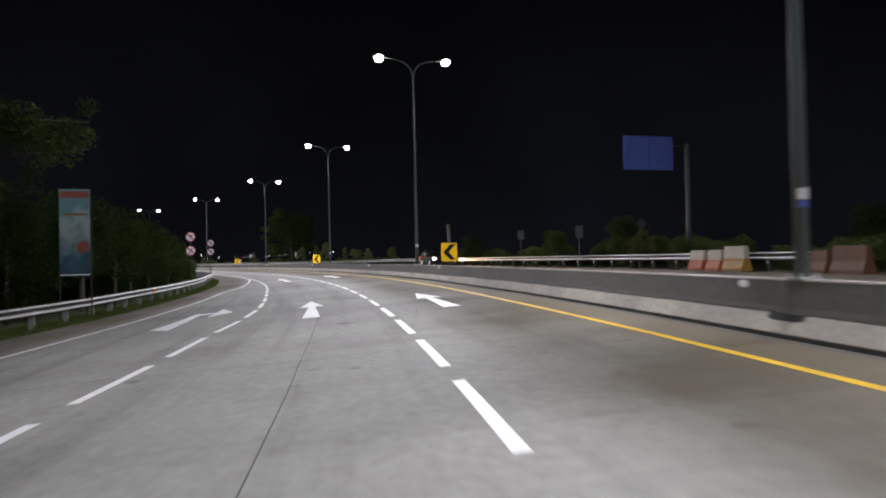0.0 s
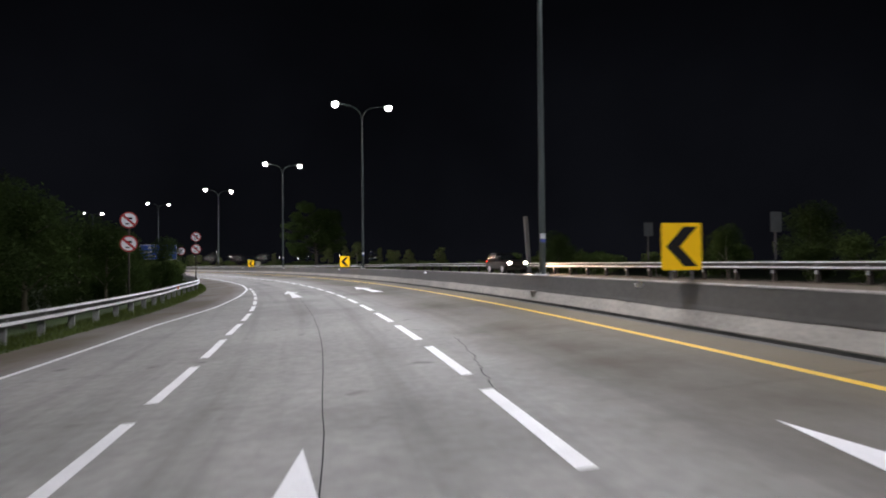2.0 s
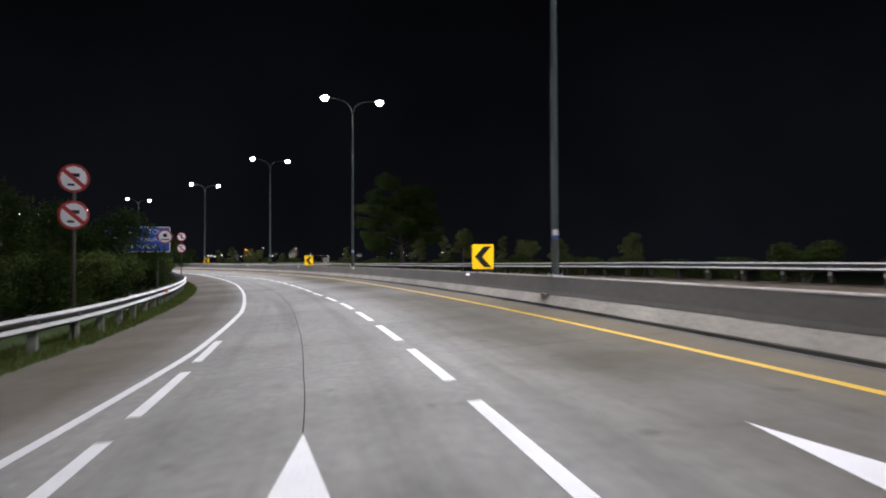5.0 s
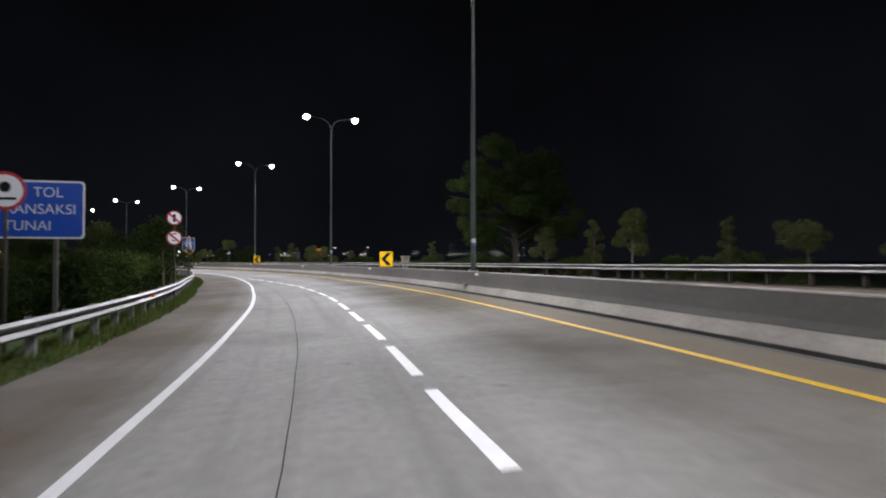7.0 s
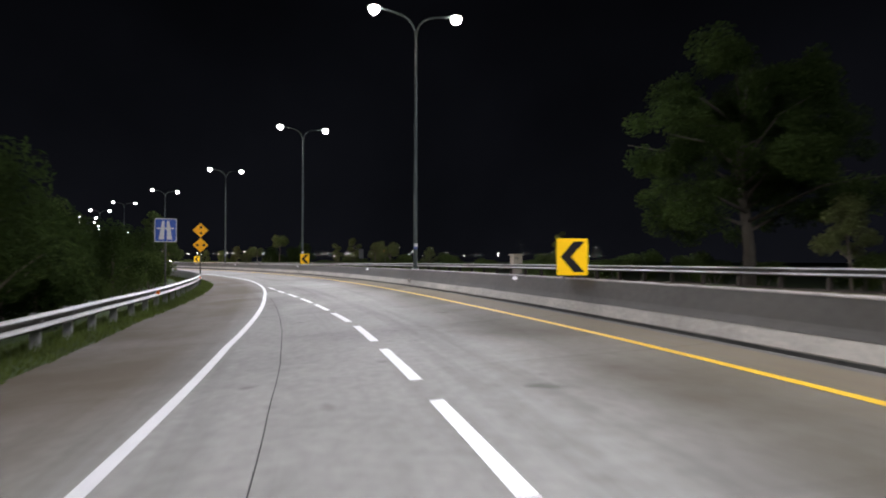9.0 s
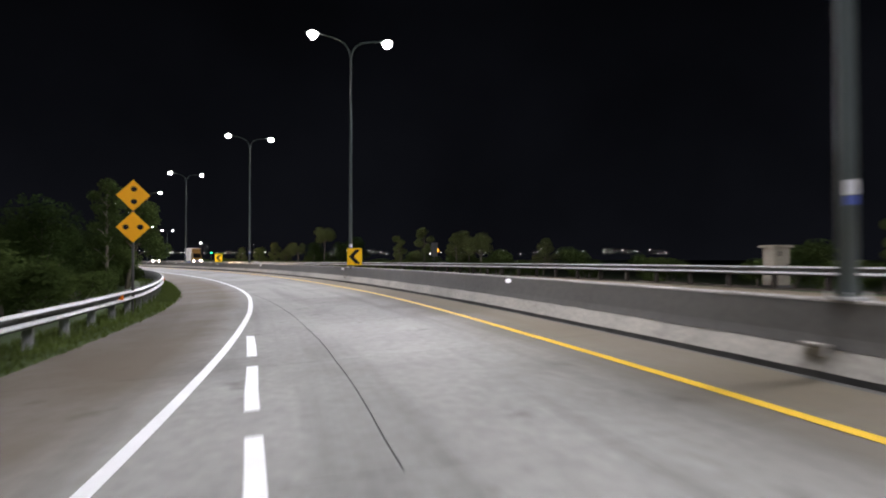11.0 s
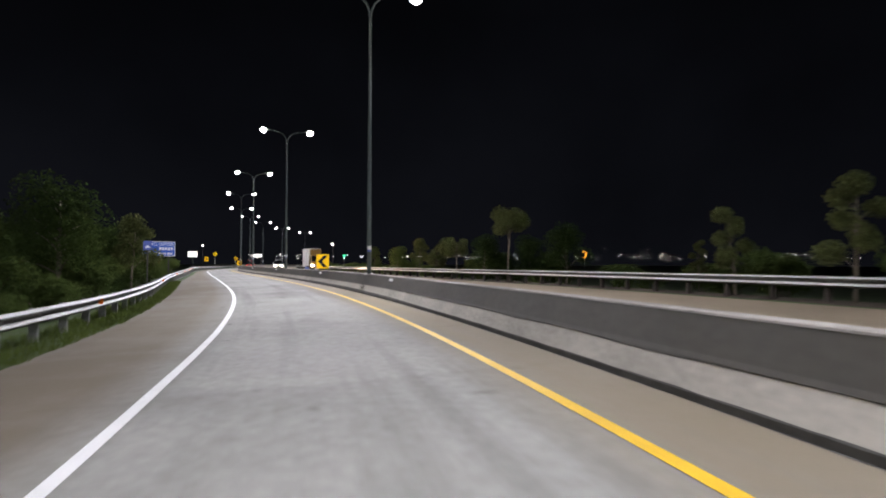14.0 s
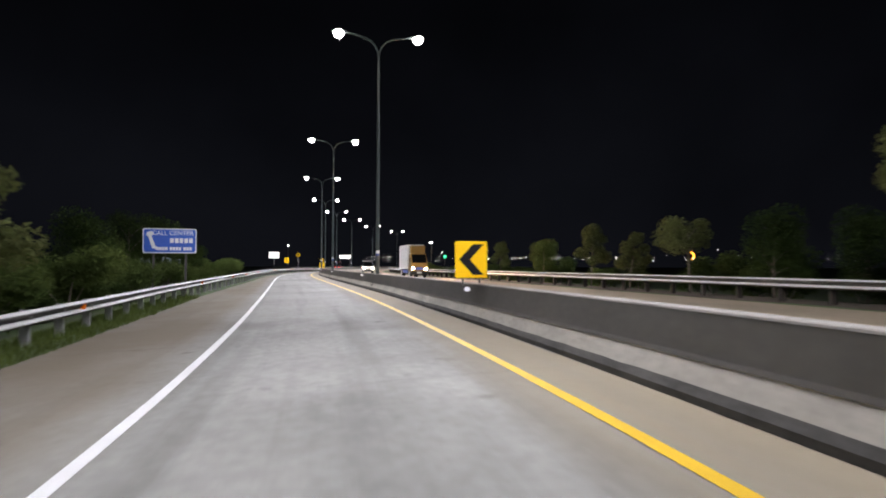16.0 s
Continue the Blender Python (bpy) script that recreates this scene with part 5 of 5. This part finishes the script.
def spreading_tree():
    """A wide old tree: forked limbs that carry separate clumps of leaves in tiers, with gaps between."""
    rng = random.Random(61)
    e = thing("tree", stand(120.4, 13.7, level=land(120.4, 13.7) - 0.1), "large spreading tree with ragged dark crown beyond the far rail", "tree")
    bm = bmesh.new()
    tube(bm, [(0, 0, -0.4), (0.1, 0.05, 1.6), (0.0, 0.2, 3.4), (-0.2, 0.3, 5.2), (-0.1, 0.3, 7.4), (0.2, 0.2, 9.2)], [0.34, 0.25, 0.21, 0.16, 0.10, 0.04], 12)
    part("trunk", bm, M["bark_dark"], e, smooth=True)
    centres = []
    for k in range(26):
        f = (k + 0.5) / 26
        a = k * 2.3999 + rng.uniform(-0.3, 0.3)
        z0 = 2.4 + 5.4 * f
        reach = (6.6 - 3.4 * f) * rng.uniform(0.62, 1.05)
        tip = Vector((reach * math.cos(a), reach * math.sin(a), z0 + 1.0 + 1.5 * f + rng.uniform(-1.2, 0.6)))
        root = Vector((-0.1 * f, 0.3 * f, z0))
        mid = root.lerp(tip, 0.5) + Vector((0, 0, 0.55))
        bm = bmesh.new()
        tube(bm, [root, mid, tip], [0.09 - 0.04 * f, 0.05, 0.015], 7)
        part("limb", bm, M["bark_dark"], e, smooth=True)
        for along in (0.3, 0.48, 0.64, 0.78, 0.9, 1.0):
            if rng.random() < 0.15:
                continue
            q = root.lerp(tip, along) + Vector((rng.uniform(-.9, .9), rng.uniform(-.9, .9), rng.uniform(-0.7, 0.9)))
            centres.append((q.x, q.y, q.z, rng.uniform(0.45, 1.0) * (0.85 + 0.3 * along)))
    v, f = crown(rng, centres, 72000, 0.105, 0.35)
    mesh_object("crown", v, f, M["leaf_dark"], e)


spreading_tree()


def reaching_tree():
    """A tall tree at the verge with a few long limbs that hang out over the guard rail."""
    rng = random.Random(73)
    e = thing("tree", stand(17.5, -16.6, level=land(17.5, -16.6) - 0.1), "tall dark roadside tree with long branches over the verge", "tree")
    bm = bmesh.new()
    tube(bm, [(0, 0, -0.4), (0.1, 0.05, 2.0), (0.0, 0.2, 4.4), (-0.1, 0.2, 6.6), (0, 0.2, 8.2)], [0.22, 0.17, 0.13, 0.09, 0.03], 12)
    part("trunk", bm, M["bark_dark"], e, smooth=True)
    centres = []
    limbs = [(k * 2.3999, 2.6 + 4.6 * k / 16, (3.0 - 0.09 * k) * rng.uniform(0.7, 1.0)) for k in range(16)]
    limbs += [(-0.12, 3.9, 4.9), (0.1, 5.2, 4.6), (-0.3, 4.7, 4.0)]
    for a, z0, reach in limbs:
        root = Vector((0, 0.2, z0))
        tip = Vector((reach * math.cos(a), reach * math.sin(a), z0 + 0.9 + rng.uniform(-0.4, 0.3)))
        mid = root.lerp(tip, 0.5) + Vector((0, 0, 0.35))
        bm = bmesh.new()
        tube(bm, [root, mid, tip], [0.07, 0.045, 0.012], 7)
        part("limb", bm, M["bark_dark"], e, smooth=True)
        for along in (0.35, 0.5, 0.65, 0.8, 0.92, 1.0):
            q = root.lerp(tip, along) + Vector((rng.uniform(-.4, .4), rng.uniform(-.4, .4), rng.uniform(-0.25, 0.4)))
            centres.append((q.x, q.y, q.z, rng.uniform(0.3, 0.62)))
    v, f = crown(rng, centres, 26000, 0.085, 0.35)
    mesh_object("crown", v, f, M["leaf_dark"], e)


reaching_tree()


def plant(key, s, u, turn, size=1.0):
    x, y = xy(s, u)
    m = pose(x, y, land(s, u) - 0.05, 0, 0, turn) @ Matrix.Scale(size, 4)
    p = PROTO[key]
    if key not in used:
        used.add(key)
        p.matrix_basis = m
        return p
    c = copy_thing(p, m)
    c.matrix_basis = m
    return c


rng = random.Random(5)
for s, u, k, z in ((196.5, 12.2, "umbrella", 0.89), (109.8, 13.4, "column", 0.93), (106.0, 13.4, "d", 1.08), (98.7, 13.3, "column", 0.78), (94.6, 13.5, "tee", 0.75), (83.1, 13.4, "e", 0.8),
                   (46.4, 14.3, "bd", 0.6), (63.1, 14.5, "bd", 0.72), (35.0, 13.5, "e", 0.75),
                   (163.3, 12.5, "tee", 0.8), (167.2, 12.6, "d", 0.86), (168.6, 14.6, "tee", 0.98), (172.6, 12.5, "ragged", 1.0), (177.3, 12.5, "ragged", 0.86), (203.0, 17.5, "bd", 0.82), (206.5, 16.4, "fd", 1.15), (199.5, 17.0, "fd", 1.0), (181.5, 14.4, "column", 0.6),
                   (194.5, 15.5, "bd", 0.88), (203.6, 13.8, "bd", 0.78), (208.3, 13.5, "tee", 1.0), (213.5, 13.5, "e", 0.95), (218.0, 13.6, "d", 1.0), (115.5, 13.5, "d", 0.95),
                   (90.5, 13.6, "e", 0.8), (136.0, 13.8, "column", 0.8), (226.0, 14.0, "b", 0.7), (236.0, 14.2, "d", 0.9), (158.0, 14.2, "e", 0.8)):
    plant(k, s, u, rng.uniform(0, 360), z)
for s in np.arange(20, 280, 2.6):
    early = s < 78
    plant(rng.choice("fgfh") if early else rng.choice("gggff"), s + rng.uniform(-2, 2), rng.uniform(14.4, 17.5), rng.uniform(0, 360), rng.uniform(.75, 1.0) if early else rng.uniform(.6, .95))
for s in np.arange(24, 280, 11.0):
    plant(rng.choice("bhf") if s < 78 else rng.choice("fgh"), s + rng.uniform(-3, 3), rng.uniform(20, 30), rng.uniform(0, 360), rng.uniform(.8, 1.1) if s < 78 else rng.uniform(.6, .85))
for k, s, u, z in (("ad", 23, -18.5, 1.2), ("ad", 185.5, -11.6, 0.98), ("d", 196.4, -10.4, 1.16), ("bd", 177.5, -12.4, 0.9), ("bd", 83.6, -13.0, 0.95),
                   ("bd", 88.5, -15.6, 0.85), ("bd", 129.5, -12.9, 0.8), ("bd", 148, -12.5, 0.9),
                   ("bd", 26.5, -17.2, 1.1), ("ad", 31.0, -15.9, 0.98), ("bd", 35.0, -15.4, 1.02), ("bd", 38.6, -15.3, 0.98), ("bd", 42.2, -14.9, 0.98), ("bd", 52.5, -14.6, 0.85),
                   ("bd", 110.5, -11.75, 0.9), ("bd", 116.0, -12.6, 0.75), ("spire", 158.2, -11.4, 1.02)):
    plant(k, s, u, 40 * s, z)
for s in np.arange(166, 214, 3.4):
    plant(rng.choice(("gd", "f", "g")), s, lerp(s, RAIL) - rng.uniform(1.7, 2.3), rng.uniform(0, 360), rng.uniform(.6, .8))
plant("h", 205.5, -11.1, 60, 0.95)
plant("lean", 164.6, -10.75, math.degrees(heading(164.6)), 0.87)
for s in [v for v in np.arange(72, 118, 3.0) if not 83 < v < 94]:
    plant(rng.choice(("hd", "fd", "h")), s, lerp(s, RAIL) - rng.uniform(2.0, 2.8), rng.uniform(0, 360), rng.uniform(.9, 1.05))
for s in np.arange(-2, 262, 3.6):
    r = lerp(s, RAIL)
    back = 2.6 if 82 < s < 94 else 0.0
    plant(rng.choice("fghg") + ("d" if s < 120 else ""), s + rng.uniform(-1.2, 1.2), r - back - rng.uniform(2.6, 4.2), rng.uniform(0, 360), rng.uniform(.75, 1.0))
for s in np.arange(2, 262, 6.5):
    r = lerp(s, RAIL)
    low = 94 < s < 127
    plant(("g" if low else rng.choice("abbh")) + ("d" if s < 120 or int(s) % 5 < 3 else ""), s + rng.uniform(-2, 2), r - rng.uniform(5.0, 7.5), rng.uniform(0, 360), rng.uniform(.75, 1.05))
for s in np.arange(2, 262, 14.0):
    r = lerp(s, RAIL)
    low = 90 < s < 135
    plant(("f" if low else rng.choice("abc")) + ("d" if s < 120 or int(s) % 5 < 3 else ""), s + rng.uniform(-3, 3), r - rng.uniform(9, 15), rng.uniform(0, 360), rng.uniform(.85, 1.1))

# ================= far lights =================


def far_lights():
    rng = random.Random(9)
    bm = bmesh.new()
    for k in range(165):
        a = radians(rng.uniform(84, 134))
        d = rng.uniform(560, 800)
        r = rng.choice((0.16, 0.2, 0.24, 0.32)) * d / 700
        z = rng.uniform(7.2, 9.6) if rng.random() < .92 else rng.uniform(11, 18)
        bmesh.ops.create_icosphere(bm, subdivisions=1, radius=r, matrix=Matrix.Translation((-60 + d * math.cos(a), 120 + d * math.sin(a), z)))
    ob = part("far_lights", bm, M["farlight"])
    tagged(ob, "scattered white lights of a far settlement", "lights", kind="stuff")


far_lights()
e = thing("neon_arrow", pose(-237.8, 817.4, -2.6, 0, 0, 0), "far glowing orange crescent sign on a mast", "sign")
bm = bmesh.new()
tube(bm, [(0, 0.5, 0), (0, 0.5, 12)], 0.25, 8)
part("mast", bm, M["post"], e)
bm = bmesh.new()
tube(bm, [(3.2 * math.cos(radians(a)) - 1.5, 0, 14.2 + 3.6 * math.sin(radians(a))) for a in range(-100, 101, 20)], [0.25, 0.5, 0.7, 0.8, 0.85, 0.9, 0.85, 0.8, 0.7, 0.5, 0.25], 8)
part("arc", bm, M["orangelight"], e, "glowing orange arc")
for s, u, h, mt, lb in ((364, -23.0, 7.6, "farlight", "far single street lamp, lit white, beside the guard rail"), (300, 19.0, 5.6, "farlight", "far single street lamp, lit white, beyond the trees"),
                        (300, 21.5, 3.2, "greenlight", "far green signal lamp on a thin post")):
    e = thing("far_lamp", stand(s, u, level=land(s, u)), lb, "lamp")
    bm = bmesh.new()
    tube(bm, [(0, 0, -0.3), (0, 0, h)], 0.06, 8)
    part("pole", bm, M["post_dull"], e)
    bm = bmesh.new()
    bmesh.ops.create_icosphere(bm, subdivisions=2, radius=0.2, matrix=Matrix.Translation((0, 0, h + 0.15)))
    part("globe", bm, M[mt], e, "glowing globe", smooth=True)

# small lit building beyond the verge
e = thing("building", stand(324, -38.5, level=-1.6), "small far building with lit openings behind the bushes", "building")
boxed("wall", -5.0, 5.0, 0.0, 5.0, 0.0, 4.6, M["concrete"], e)
bm = bmesh.new()
plate(bm, [(-5.6, 4.6), (5.6, 4.6), (5.0, 5.2), (0.0, 6.2), (-5.0, 5.2)], -0.4, 5.4)
part("roof", bm, M["earth"], e)
for x0, x1, z0, z1 in ((-4.2, -1.2, 3.2, 4.2), (0.6, 2.8, 3.0, 4.4), (3.4, 4.4, 3.2, 4.2)):
    w = boxed("window", x0 - 0.1, x1 + 0.1, -0.06, -0.01, z0 - 0.1, z1 + 0.1, M["post"], e)
    boxed("pane", x0, x1, -0.09, -0.065, z0, z1, M["window"], w, label="lit bluish-white opening")

# ================= grass on the verge =================


def grass_blades():
    rng = random.Random(3)
    verts, faces = [], []
    for _ in range(64000):
        s = rng.uniform(2, 215)
        e, r = lerp(s, EDGE), lerp(s, RAIL)
        u = rng.uniform(r - 1.0, e + 0.10 * noise.noise((s * 0.8, 2.0, 0)) + 0.05)
        x, y = xy(s, u)
        z = land(s, min(u, e - 0.02)) - 0.02
        tall = max(0.0, 1.0 - abs(u - r) / 0.75)
        h, a, w = rng.uniform(0.05, 0.13) + tall * rng.uniform(0.05, 0.20), rng.uniform(0, 6.28), rng.uniform(0.010, 0.020)
        lx, ly = rng.uniform(-.09, .09), rng.uniform(-.09, .09)
        k = len(verts)
        verts += [(x - w * math.cos(a), y - w * math.sin(a), z), (x + w * math.cos(a), y + w * math.sin(a), z), (x + lx, y + ly, z + h)]
        faces.append((k, k + 1, k + 2))
    tagged(mesh_object("grass", verts, faces, M["blade"]), "short rough grass along the guard rail", "grass", kind="stuff")


grass_blades()

# ================= concrete slabs of the carriageway =================


JOINT = [(-40, -6.6), (10, -6.53), (17, -6.4), (35, -6.3), (56, -6.29), (90, -6.42), (104, -6.46), (125, -6.5)]
JOINT_LATE = [(110, -4.5), (131, -4.62), (138, -4.77), (143, -4.92), (149, -5.17), (160, -5.5)]


def slabs():
    """Two lanes of slabs with a slightly wandering joint between them."""
    s = -40.0
    while s < 330:
        table = JOINT if s < 122 else JOINT_LATE

        def joint(t, side, table=table):
            return lerp(t, table) + 0.02 * noise.noise((t * 0.5, 1.5, 0)) + 0.012 * noise.noise((t * 1.9, 4.5, 0)) + side * 0.007

        if s < 150:
            strips = ((lambda t: lerp(t, EDGE), lambda t: joint(t, -1)), (lambda t: joint(t, 1), -0.24))
        else:
            strips = ((lambda t: lerp(t, EDGE), -0.24),)
        for a, b in strips:
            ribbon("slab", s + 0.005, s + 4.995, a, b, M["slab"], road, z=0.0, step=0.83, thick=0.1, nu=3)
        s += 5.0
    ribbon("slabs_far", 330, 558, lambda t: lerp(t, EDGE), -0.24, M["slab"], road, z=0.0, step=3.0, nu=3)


slabs()
